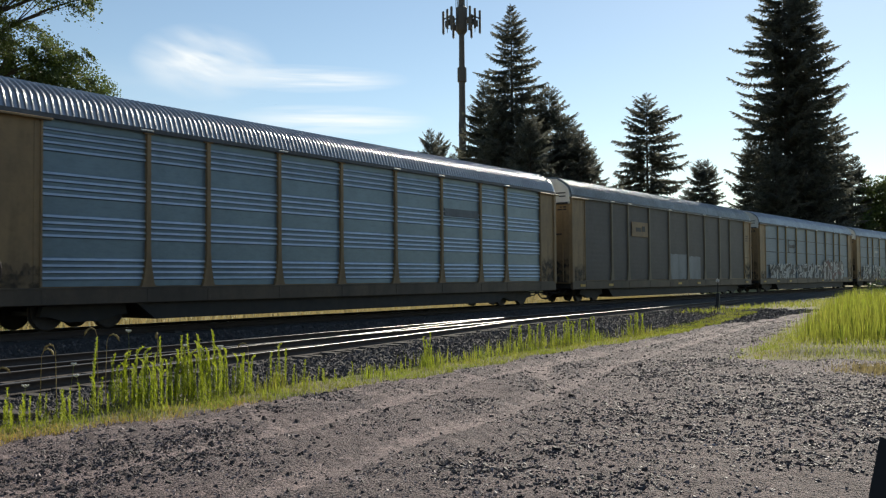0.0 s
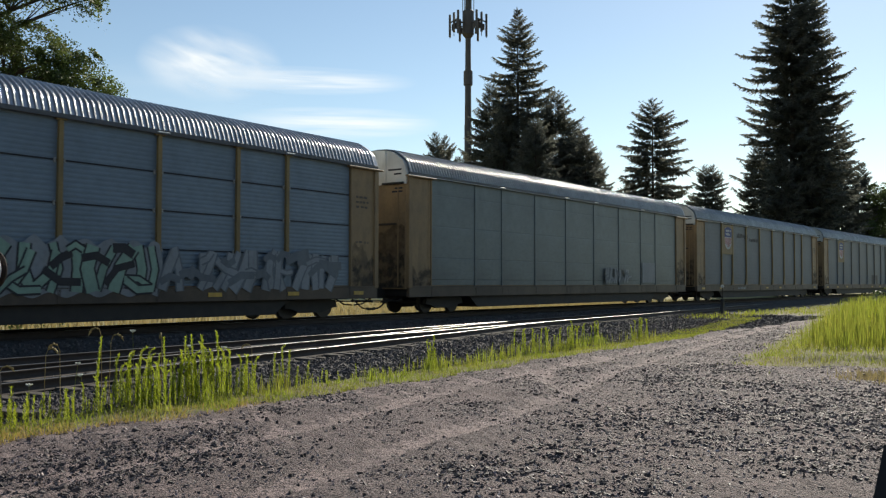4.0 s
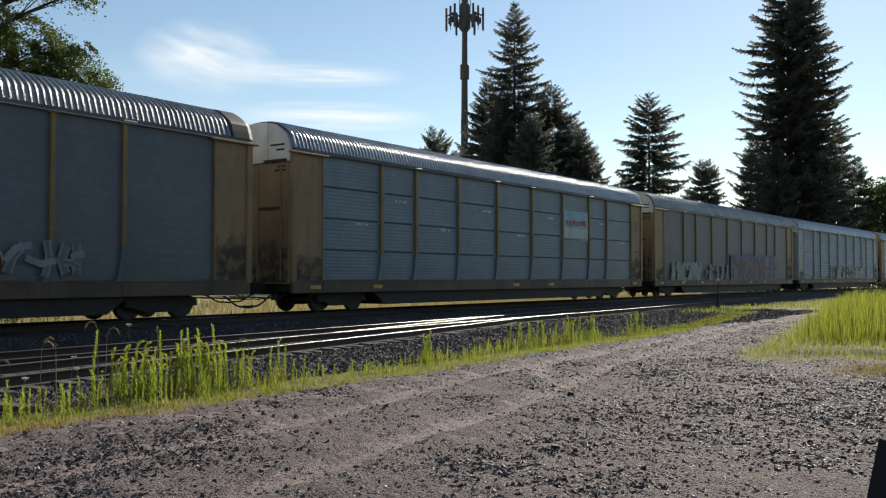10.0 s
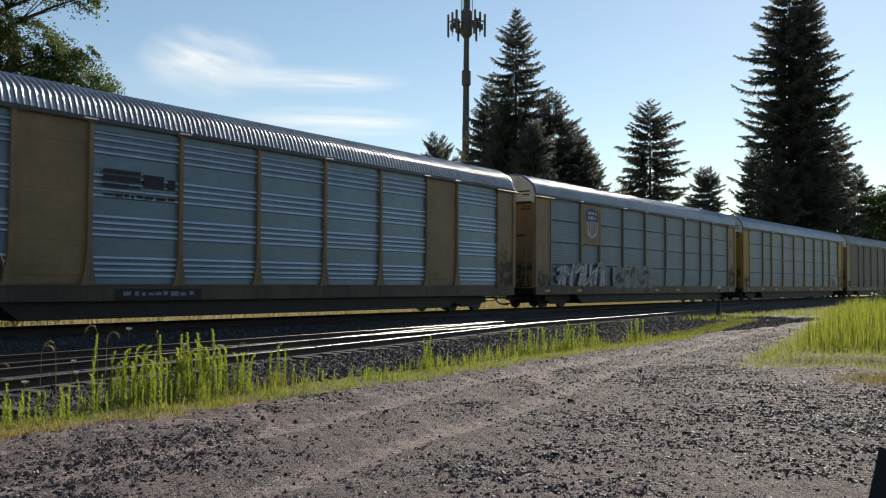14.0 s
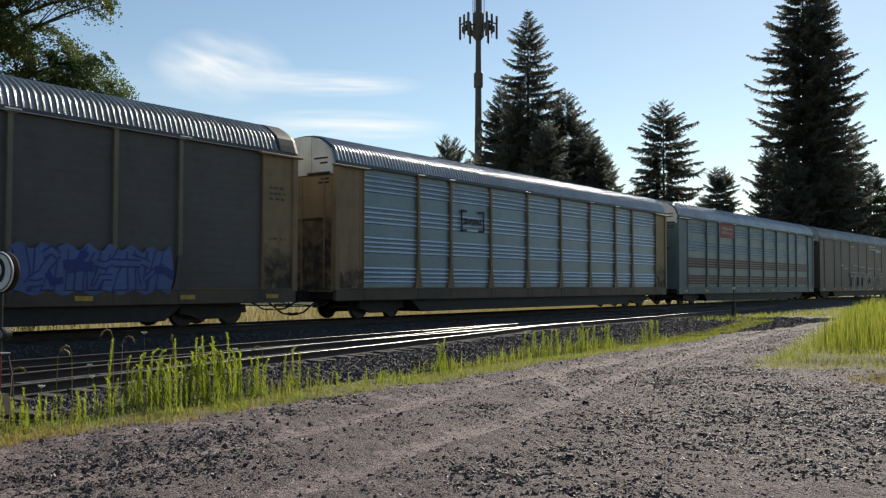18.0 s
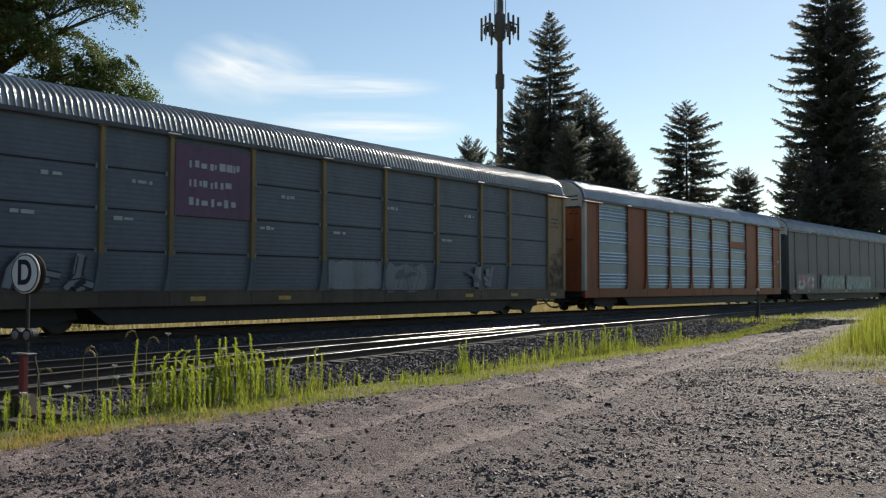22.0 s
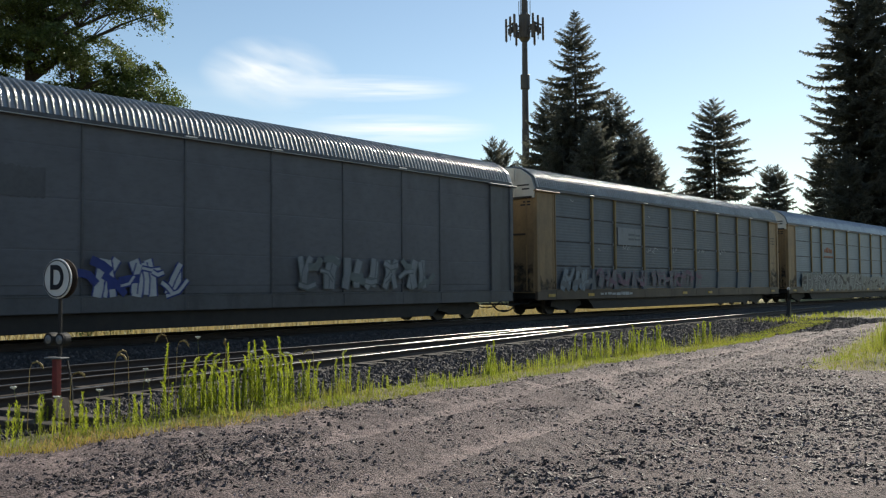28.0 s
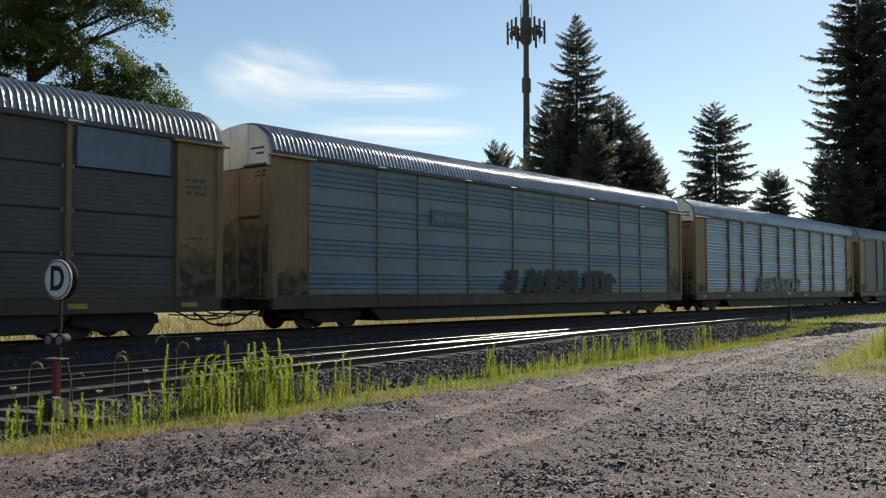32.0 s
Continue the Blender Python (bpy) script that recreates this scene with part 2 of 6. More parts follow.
def thin(m):
    """Lets what lies under a smear of dirt show through it in blotches."""
    n, ln = m.node_tree.nodes, m.node_tree.links
    clear, mx, t, r = n.new("ShaderNodeBsdfTransparent"), n.new("ShaderNodeMixShader"), n.new("ShaderNodeTexNoise"), n.new("ShaderNodeMapRange")
    co = n.new("ShaderNodeTexCoord")
    t.inputs["Scale"].default_value, t.inputs["Detail"].default_value = 3.5, 6.0
    r.inputs["From Min"].default_value, r.inputs["From Max"].default_value = 0.36, 0.66
    r.inputs["To Min"].default_value, r.inputs["To Max"].default_value = 0.06, 0.55
    ln.new(co.outputs["Object"], t.inputs[0])
    ln.new(t.outputs[0], r.inputs[0])
    ln.new(r.outputs[0], mx.inputs[0])
    ln.new(clear.outputs[0], mx.inputs[1])
    ln.new(n["Principled BSDF"].outputs[0], mx.inputs[2])
    ln.new(mx.outputs[0], n["Material Output"].inputs["Surface"])


thin(SMUDGE)


# ---------------------------------------------------------------- mesh helpers
class Shape:
    """Collects vertices and faces for one mesh."""

    def __init__(self):
        self.v, self.f, self.mi = [], [], []

    def add(self, verts, faces, mi=0):
        o = len(self.v)
        self.v += [tuple(p) for p in verts]
        self.f += [tuple(i + o for i in f) for f in faces]
        self.mi += [mi] * len(faces)
        return self

    def box(self, x0, x1, y0, y1, z0, z1, b=0.0, mi=0):
        """A box; b cuts its edges."""
        if b <= 0:
            v = [(x, y, z) for x in (x0, x1) for y in (y0, y1) for z in (z0, z1)]
            return self.add(v, [(0, 1, 3, 2), (4, 6, 7, 5), (0, 4, 5, 1), (2, 3, 7, 6), (0, 2, 6, 4), (1, 5, 7, 3)], mi)
        bm = bmesh.new()
        bmesh.ops.create_cube(bm, size=1.0)
        for q in bm.verts:
            q.co = ((x0 + x1) / 2 + q.co.x * (x1 - x0), (y0 + y1) / 2 + q.co.y * (y1 - y0), (z0 + z1) / 2 + q.co.z * (z1 - z0))
        bmesh.ops.bevel(bm, geom=bm.edges[:], offset=b, segments=1, affect="EDGES")
        bm.verts.index_update()
        self.add([q.co[:] for q in bm.verts], [[q.index for q in f.verts] for f in bm.faces], mi)
        bm.free()
        return self

    def prism(self, outline, axis, a, b, mi=0):
        """A polygon in two axes drawn out along the third from a to b."""
        def at(p, w):
            q = list(p)
            q.insert("xyz".index(axis), w)
            return tuple(q)
        n = len(outline)
        v = [at(p, a) for p in outline] + [at(p, b) for p in outline]
        f = [tuple(range(n))[::-1], tuple(range(n, 2 * n))] + [(i, (i + 1) % n, n + (i + 1) % n, n + i) for i in range(n)]
        return self.add(v, f, mi)

    def tube(self, pts, radii, n=8, mi=0):
        """A round bar through points with a radius at each."""
        pts = [Vector(p) for p in pts]
        rings = []
        for i, p in enumerate(pts):
            d = (pts[min(i + 1, len(pts) - 1)] - pts[max(i - 1, 0)]).normalized()
            u = d.cross(Vector((0.31, 0.77, 0.55))).normalized()
            w = d.cross(u)
            r = radii[i] if isinstance(radii, (list, tuple)) else radii
            rings.append([p + (u * math.cos(2 * math.pi * k / n) + w * math.sin(2 * math.pi * k / n)) * r for k in range(n)])
        v = [q for ring in rings for q in ring]
        f = [(i * n + k, i * n + (k + 1) % n, (i + 1) * n + (k + 1) % n, (i + 1) * n + k) for i in range(len(pts) - 1) for k in range(n)]
        f += [tuple(range(n))[::-1], tuple(range((len(pts) - 1) * n, len(pts) * n))]
        return self.add(v, f, mi)

    def ribbon(self, pts, w, y, mi=0):
        """A flat painted stroke in the x-z plane at y."""
        pts = [Vector(p) for p in pts]
        v = []
        for i, p in enumerate(pts):
            d = (pts[min(i + 1, len(pts) - 1)] - pts[max(i - 1, 0)]).normalized()
            s = Vector((-d.y, d.x)) * w / 2
            v += [(p.x + s.x, y, p.y + s.y), (p.x - s.x, y, p.y - s.y)]
        return self.add(v, [(2 * i, 2 * i + 1, 2 * i + 3, 2 * i + 2) for i in range(len(pts) - 1)], mi)

    def mesh(self, name, *mats, smooth=False):
        me = bpy.data.meshes.new(name)
        me.from_pydata(self.v, [], self.f)
        for m in mats:
            me.materials.append(m)
        if len(mats) > 1:
            me.polygons.foreach_set("material_index", self.mi)
        if smooth:
            me.polygons.foreach_set("use_smooth", [True] * len(me.polygons))
        me.update()
        return me


def np_mesh(name, verts, faces, mat, smooth=False):
    me = bpy.data.meshes.new(name)
    me.from_pydata(verts.tolist(), [], faces.tolist())
    me.materials.append(mat)
    if smooth:
        me.polygons.foreach_set("use_smooth", [True] * len(me.polygons))
    return me


def part(name, data, mat, parent, label="", at=None, sx=1.0):
    """Links a Shape or a mesh as one part under its parent."""
    me = data.mesh(name, mat) if isinstance(data, Shape) else data
    ob = new(name, me)
    ob.parent = parent
    if at:
        ob.location = at
    if sx != 1.0:
        ob.scale = (sx, 1, 1)
    return tagged(ob, label)


def thing(name, label, category, group="", kind="", at=(0, 0, 0), rz=0):
    ob = new(name)
    ob.empty_display_size = 0.2
    ob.matrix_basis = pose(*at, 0, 0, rz)
    return tagged(ob, label, category, group, kind)


rng = np.random.default_rng(7)

# ---------------------------------------------------------------- the lie of the land
BEND = 0.000737      # the main line's curvature, towards the lot
SIDE = 19.764        # the near side of the cars abreast of the camera
MAIN = SIDE + 1.5


def line_point(s, off=0.0):
    """A point and heading on the main line's centre at s metres along it."""
    sc = min(max(s, -60.0), 190.0)
    th = BEND * sc
    x, y = math.sin(th) / BEND, SIDE - (1 - math.cos(th)) / BEND
    x, y = x + math.sin(th) * (1.5 + off), y + math.cos(th) * (1.5 + off)
    r = s - sc
    return x + math.cos(th) * r, y - math.sin(th) * r, -th


def bend(x):
    c = np.clip(x, -60, 190)
    return BEND * c * c / 2 + BEND * c * (x - c)


def smooth(a, b, v):
    t = np.clip((v - a) / (b - a), 0, 1)
    return t * t * (3 - 2 * t)


def wave(x, y, seed=0.0):
    return (np.sin(1.7 * x + 0.9 * y + seed) * np.sin(1.3 * y - 0.6 * x + 2 * seed) + 0.6 * np.sin(3.9 * x - 2.7 * y + seed * 3)
            + 0.35 * np.sin(7.1 * x + 5.3 * y + seed)) / 2


def patch_mask(x, y):
    """The grassy mound beside the lot: 1 inside."""
    a = smooth(-0.6, 1.2, x - (17.9 + 0.36 * (5.6 - y)) + 0.5 * wave(x, y, 1.0))
    b = smooth(-0.3, 0.9, (5.6 + 0.147 * (x - 18)) - y + 0.3 * wave(x, y, 2.0))
    return a * b


def edge_y(x):
    """Where the lot's gravel meets the weeds along the track."""
    base = np.interp(x, [0, 5.3, 6.5, 7.4, 9, 11, 14, 19, 22.5, 27, 33, 42, 60, 120], [9.25, 9.25, 9.2, 8.9, 9.0, 8.95, 9.0, 9.3, 9.0, 9.45, 10.2, 11.6, 13.4, 17])
    return base + 0.07 * np.sin(0.9 * x) + 0.08 * np.sin(2.3 * x + 1) + 0.05 * np.sin(6.1 * x)


RUTS = [([-10, 3, 5.78, 7.7, 9.26, 11, 13, 16, 22.3, 30, 37, 60], [4.9, 5.0, 5.21, 5.56, 5.69, 5.9, 6.35, 7.0, 7.65, 8.5, 9.4, 13]),
        ([-10, 3, 8.3, 11, 14.8, 20, 26, 33, 60], [6.7, 6.8, 7.24, 7.72, 8.2, 8.35, 8.7, 9.5, 12.5]),
        ([-10, 12.5, 12.7, 12.9, 14.2, 16.1, 17.5, 20, 60], [-30, -30, 6.2, 6.7, 7.6, 8.35, 8.5, 8.45, 8.5])]


def ruts(x, y):
    """Distance to the nearest tyre track across the lot."""
    return np.min([np.abs(y - np.interp(x, a, b)) for a, b in RUTS], 0)


def height(x, y):
    x, y = np.asarray(x, float), np.asarray(y, float)
    v = y + bend(x)
    z = -0.42 + 0.025 * wave(x * 0.5, y * 0.5) + 0.012 * wave(x * 1.7, y * 1.7, 4)
    z = z + 0.14 * patch_mask(x - 1.2, y + 0.4)
    rut = np.exp(-(ruts(x, y) / 0.26) ** 2)
    z = z - 0.045 * rut * (1 - patch_mask(x, y))
    side = ruts(x, y) - 0.42
    z = z + 0.022 * np.exp(-(side / 0.16) ** 2) * (1 - patch_mask(x, y))
    z = z - 0.05 * np.exp(-((x - 14.6) ** 2 + (2 * (y - 7.15)) ** 2) / 0.7) - 0.04 * np.exp(-((x - 17.3) ** 2 / 3 + (2 * (y - 8.0)) ** 2) / 0.6)
    z = z + smooth(9.2, 11.0, v) * (-0.06) + smooth(18.3, 19.5, v) * 0.30 - smooth(23.0, 25.5, v) * 0.30
    return z + 0.25 * smooth(30, 45, v) + 0.9 * smooth(45, 120, v)


def steps(*stretches):
    out = []
    for a, b, n in stretches:
        out += list(np.linspace(a, b, n, endpoint=False))
    return np.array(out + [stretches[-1][1]])


gx = steps((-2500, -300, 6), (-300, -40, 14), (-40, 2, 36), (2, 13, 200), (13, 28, 150), (28, 60, 100), (60, 200, 40), (200, 3500, 12))
gy = steps((-2500, -60, 8), (-60, -1.5, 14), (-1.5, 9.6, 185), (9.6, 12.5, 30), (12.5, 27, 70), (27, 60, 20), (60, 300, 16), (300, 3500, 10))
X, Y = np.meshgrid(gx, gy, indexing="ij")
Z = height(X, Y)
near = (X > 1) & (X < 30) & (Y > -2) & (Y < 12)
Z = Z + near * (rng.normal(0, 0.0045, Z.shape) * (0.5 + 0.5 * smooth(0.1, 0.4, ruts(X, Y))) + 0.010 * wave(X * 5.1, Y * 5.3, 2) + 0.006 * wave(X * 9.7, Y * 8.9, 7))
nx, ny = X.shape
idx = np.arange(nx * ny).reshape(nx, ny)
quads = np.stack([idx[:-1, :-1], idx[1:, :-1], idx[1:, 1:], idx[:-1, 1:]], -1).reshape(-1, 4)
ground = new("ground", np_mesh("ground", np.stack([X, Y, Z], -1).reshape(-1, 3), quads, GRAVEL, True))
tagged(ground, "stony grey gravel lot beside the tracks with grass verges", "ground", kind="structure")
for m in (TRACKS, SOIL, BALLAST, DRYLAND):
    ground.data.materials.append(m)
cx, cy = X.reshape(-1)[quads].mean(1), Y.reshape(-1)[quads].mean(1)
cv = cy + bend(cx)
kindof = np.zeros(len(quads), int)
kindof[ruts(cx, cy) + 0.13 * wave(cx * 2, cy * 2) + 0.11 * wave(cx * 5, cy * 5, 3) + rng.normal(0, 0.06, len(cx)) < 0.15] = 1
kindof[(cy > edge_y(cx) - 1.1 + 0.4 * wave(cx, cy, 9)) & (cx < 16) & (kindof == 0) & (wave(cx * 2.3, cy * 2.3, 4) > 0.22)] = 1
kindof[patch_mask(cx, cy) > 0.4] = 2
kindof[(cy > edge_y(cx)) & (cv < 11.2)] = 2
kindof[(cv >= 11.2 + 0.3 * wave(cx, cy, 5)) & (cv < 24.5)] = 3
far_strip = (cx > 41) & (cx < 120) & (cy > 9.4 + 0.4 * wave(cx, cy, 2)) & (cv < 15.4 + 0.5 * wave(cx * 0.5, cy, 3))
kindof[far_strip & ((cv > 13.2) | (cx > 50 + 0.8 * wave(cx, cy, 6)))] = 2
kindof[cv >= 24.5] = 4
kindof[(cx < -40) | (cy < -60) | (cx > 90)] = np.where(cv[(cx < -40) | (cy < -60) | (cx > 90)] > 24, 4, 2)
ground.data.polygons.foreach_set("material_index", kindof)


# ---------------------------------------------------------------- loose stones


def scatter_stones(name, xs, ys, sizes, mat, label, flat=0.5, tilt=0.3):
    """Angular shards: five-cornered slabs, chamfered and tilted at random."""
    n, k = len(xs), 5
    a = rng.uniform(0, 6.28, (n, 1)) + 6.2832 * (np.arange(k) + rng.uniform(-0.3, 0.3, (n, k))) / k
    rad = sizes[:, None] * rng.uniform(0.65, 1.3, (n, k))
    turn = rng.uniform(0, 6.28, (n, 1))
    u, w = rad * np.cos(a) * rng.uniform(0.9, 1.5, (n, 1)), rad * np.sin(a) * rng.uniform(0.6, 1.0, (n, 1))
    px, py = u * np.cos(turn) - w * np.sin(turn), u * np.sin(turn) + w * np.cos(turn)
    tx, ty = rng.normal(0, tilt, (n, 1)), rng.normal(0, tilt, (n, 1))
    top = sizes[:, None] * flat * rng.uniform(0.5, 1.3, (n, 1))
    z0 = (height(xs, ys) + 0.01 * sizes)[:, None]
    low = np.stack([xs[:, None] + px, ys[:, None] + py, z0 - 0.35 * sizes[:, None] + 0 * px], -1)
    q = rng.uniform(0.55, 0.9, (n, k))
    upp = np.stack([xs[:, None] + px * q, ys[:, None] + py * q, z0 + top + (px * tx + py * ty) * q], -1)
    v = np.concatenate([low, upp], 1).reshape(-1, 3)
    o = 2 * k * np.arange(n)[:, None]
    faces = [tuple(f) for f in (o + np.arange(k, 2 * k)[None]).tolist()]
    for i in range(k):
        j = (i + 1) % k
        faces += [tuple(f) for f in (o + np.array([[i, j, k + j, k + i]])).tolist()]
    me = bpy.data.meshes.new(name)
    me.from_pydata(v.tolist(), [], faces)
    me.materials.append(mat)
    return tagged(new(name, me), label, "stones", kind="stuff")


HEAPS = [(9.96, 4.32, 0.75), (8.04, 4.0, 0.5), (11.8, 3.0, 1.0), (11.3, 2.05, 0.9), (9.35, 3.0, 0.5), (11.97, 6.27, 0.3), (5.05, 7.2, 0.7), (5.85, 7.1, 0.6), (4.35, 6.9, 0.6), (9.6, 8.7, 0.35), (15.4, 7.5, 0.35), (14.65, 5.5, 0.8),
         (11.5, 3.5, 0.7), (6.7, 4.1, 0.5), (6.7, 2.9, 0.5), (14.9, 3.9, 0.7), (6.6, 7.45, 0.4), (8.4, 8.45, 0.3), (14.5, 2.2, 0.6), (8.6, 2.0, 0.5), (9.2, 0.8, 0.7), (12.6, 1.4, 0.8), (5.0, 2.4, 0.4), (17.0, 5.4, 0.7), (10.4, 6.6, 0.25), (10.2, 1.4, 0.7), (13.4, 2.7, 0.6), (5.4, 6.6, 0.5), (3.9, 6.2, 0.5)]


def heaped(x, y):
    """How thickly dark stones lie here, from 0 to 1."""
    return np.clip(np.sum([np.exp(-((x - a) ** 2 + (y - b) ** 2) / (c * c)) for a, b, c in HEAPS], 0) * (0.8 + 0.5 * wave(x * 2.1, y * 2.1, 8)), 0, 1)


def in_lot(n, x0, x1, y0, y1, base=0.35, pile=0.6):
    x, y = x0 + (x1 - x0) * rng.random(n) ** 1.6, rng.uniform(y0, y1, n)
    keep = (y < edge_y(x) + 0.2 * rng.normal(size=n)) & (patch_mask(x, y) < 0.4)
    keep &= (ruts(x, y) > 0.2 + 0.1 * rng.normal(size=n)) | (rng.random(n) < 0.35)
    keep &= rng.random(n) < base * np.clip(0.7 + 1.1 * wave(x * 0.8, y * 0.8, 3), 0.1, 2) + pile * heaped(x, y)
    return x[keep], y[keep]


x, y = in_lot(130000, 2.6, 36, -1.5, 9.8, 0.34, 0.3)
scatter_stones("gravel", x, y, 0.005 + 0.010 * rng.random(len(x)) ** 2 + 0.0005 * x, STONE, "loose grey gravel strewn over the lot", 0.35, 0.4)
x, y = in_lot(20000, 2.6, 8, -1.2, 9.3, 0.5, 0.2)
scatter_stones("grit", x, y, 0.004 + 0.005 * rng.random(len(x)), STONE, "fine grit covering the near part of the lot", 0.6)
x, y = in_lot(290000, 2.6, 34, -1.5, 9.6, 0.075, 0.85)
scatter_stones("crushed_rock", x, y, 0.006 + 0.019 * rng.random(len(x)) ** 2.4 + 0.0003 * x, SLAB, "dark angular crushed rock strewn over the lot", 0.45, 0.35)
x, y = in_lot(5500, 3.0, 24, -1.5, 9.4, 0.25, 0.3)
scatter_stones("loose_rocks", x, y, 0.014 + 0.028 * rng.random(len(x)) ** 3, SLAB, "larger loose stones lying on the gravel lot", 0.7)
x, y = in_lot(66000, 2.8, 36, -1.5, 9.6, 0.36, 0.4)
scatter_stones("pale_chips", x, y, 0.005 + 0.012 * rng.random(len(x)) ** 2.5 + 0.0004 * x, CHIP, "pale flat stone chips strewn over the lot", 0.25, 0.3)
x = 2 + 46 * rng.random(60000) ** 1.5
y = 10.2 + 9.1 * rng.random(60000) ** 1.25 - bend(x)
scatter_stones("track_ballast", x, y, 0.013 + 0.022 * rng.random(len(x)) + 0.0004 * x, BALLAST_STONE, "dark crushed-rock ballast round the sidings", 0.8, 0.5)


# ---------------------------------------------------------------- tracks
def curve_y(pts):
    xs, ys = [p[0] for p in pts], [p[1] for p in pts]
    return lambda x: float(np.interp(x, xs, ys))


def rail_mesh(name, f, x0, x1, off, top, step):
    """A flat-bottomed rail along y = f(x) + off."""
    prof = [(-0.075, -0.18, 1), (-0.075, -0.165, 1), (-0.012, -0.145, 1), (-0.012, -0.045, 1), (-0.036, -0.03, 1), (-0.036, -0.019, 1), (-0.0345, -0.0115, 1), (-0.031, -0.006, 0), (-0.025, -0.002, 0), (-0.016, 0, 0),
            (0.008, 0, 1), (0.026, -0.003, 1), (0.036, -0.008, 1), (0.036, -0.03, 1), (0.012, -0.045, 1), (0.012, -0.145, 1), (0.075, -0.165, 1), (0.075, -0.18, 1)]
    s, n = Shape(), len(prof)
    xs = np.arange(x0, x1 + step, step)
    v = [(x, f(x) + off + a, top + b) for x in xs for a, b, _ in prof]
    s.v = v
    for i in range(len(xs) - 1):
        for k in range(n - 1):
            s.f.append((i * n + k, i * n + k + 1, (i + 1) * n + k + 1, (i + 1) * n + k))
            s.mi.append(prof[k][2])
    return s.mesh(name, STEEL, RUST, smooth=True)


def main_y(x):
    return MAIN - float(bend(x))


TIE_MESH = Shape().box(-0.115, 0.115, -1.29, 1.29, -0.18, 0.0, 0.015).mesh("tie", TIE)


def track(name, label, f, x0, x1, top, tie0, tie1, gauge=0.752, far=1.0):
    t = thing(name, label, "railway track", kind="structure")
    for off in (-gauge, gauge):
        part("rail", rail_mesh("rail", f, x0, x1, off, top, 2.0), None, t, "steel rail with a polished running surface")
    x = tie0
    while x < tie1:
        part("tie", TIE_MESH, None, t, at=(x, f(x), top - 0.165 + 0.012 * math.sin(x * 7)))
        x += 0.56 * far
    return t


SIDING = curve_y([(-70, 13.9), (-20, 15.0), (9, 16.15), (25, 16.8), (40, 17.2), (63, 18.2), (90, 18.35), (110, 16.9)])
SPUR = curve_y([(-70, 2.5), (-20, 9.7), (8, 13.7), (13, 14.4), (21, 15.5), (28.8, 16.75), (31, 16.92)])
track("main_track", "main railway track on a dark ballast bed", main_y, -80, 240, 0.0, -6, 66)
track("siding_track", "siding track running beside the main line", SIDING, -60, 104, -0.27, -4, 60)
track("spur_track", "spur track joining the siding at a turnout", SPUR, -60, 29.5, -0.272, -4, 27)


# ---------------------------------------------------------------- grass and weeds
def blades(name, xs, ys, hs, width, mat, label, lean=0.35):
    """Many bent grass blades, two quads and a tip each."""
    n = len(xs)
    a, b = rng.uniform(0, 6.28, n), rng.uniform(0, 6.28, n)
    l = rng.uniform(0.1, 1.0, n) * lean * hs
    w = width * rng.uniform(0.6, 1.4, n)
    z0 = height(xs, ys) - 0.02
    out = []
    for t, k in ((0.0, 1.0), (0.45, 0.8), (0.8, 0.5)):
        cxx, cyy, cz = xs + np.cos(b) * l * t * t, ys + np.sin(b) * l * t * t, z0 + hs * t
        for sgn in (-1, 1):
            out.append(np.stack([cxx + sgn * np.cos(a) * w * k, cyy + sgn * np.sin(a) * w * k, cz], -1))
    out.append(np.stack([xs + np.cos(b) * l, ys + np.sin(b) * l, z0 + hs * 0.98], -1))
    v = np.stack(out, 1).reshape(-1, 3)
    o = 7 * np.arange(n)[:, None]
    q = np.concatenate([o + np.array([[0, 1, 3, 2]]), o + np.array([[2, 3, 5, 4]])])
    tri = o + np.array([[4, 5, 6]])
    me = bpy.data.meshes.new(name)
    me.from_pydata(v.tolist(), [], q.tolist() + tri.tolist())
    me.materials.append(mat)
    return tagged(new(name, me), label, "grass", kind="stuff")


def verge(n, x0, x1, d0, d1, power=1.3):
    x = x0 + (x1 - x0) * rng.random(n) ** power
    y = edge_y(x) + d0 + (d1 - d0) * rng.random(n) ** 1.4
    return x, y


x, y = verge(30000, 2.5, 44, -0.12, 1.0)
keep = rng.random(len(x)) < 0.55 + 0.5 * wave(x * 1.2, y * 1.2, 6)
x, y = x[keep], y[keep]
blades("verge_grass", x, y, rng.uniform(0.02, 0.085, len(x)) + 0.0025 * np.minimum(x, 25), 0.0045, GRASS, "short yellow-green grass along the gravel edge", 0.7)
x, y = verge(9000, 2.5, 9, -0.25, 0.4)
keep = rng.random(len(x)) < (0.75 - 0.16 * np.maximum(0, x - 5.2)) * np.clip(0.6 + 0.9 * wave(x * 1.9, y * 2.3, 3), 0.1, 1)
x, y = x[keep], y[keep]
blades("dry_verge_grass", x, y, rng.uniform(0.03, 0.11, len(x)), 0.005, STRAW, "parched straw-coloured grass at the gravel edge", 0.9)
x, y = verge(2600, 3.0, 10, 0.1, 1.5, 1.0)
keep = rng.random(len(x)) < 0.5 + 0.6 * wave(x * 1.5, y * 1.5, 1)
x, y = x[keep], y[keep]
blades("verge_low_weeds", x, y, rng.uniform(0.05, 0.17, len(x)), 0.006, GRASS, "low green weeds between the taller stems", 0.6)
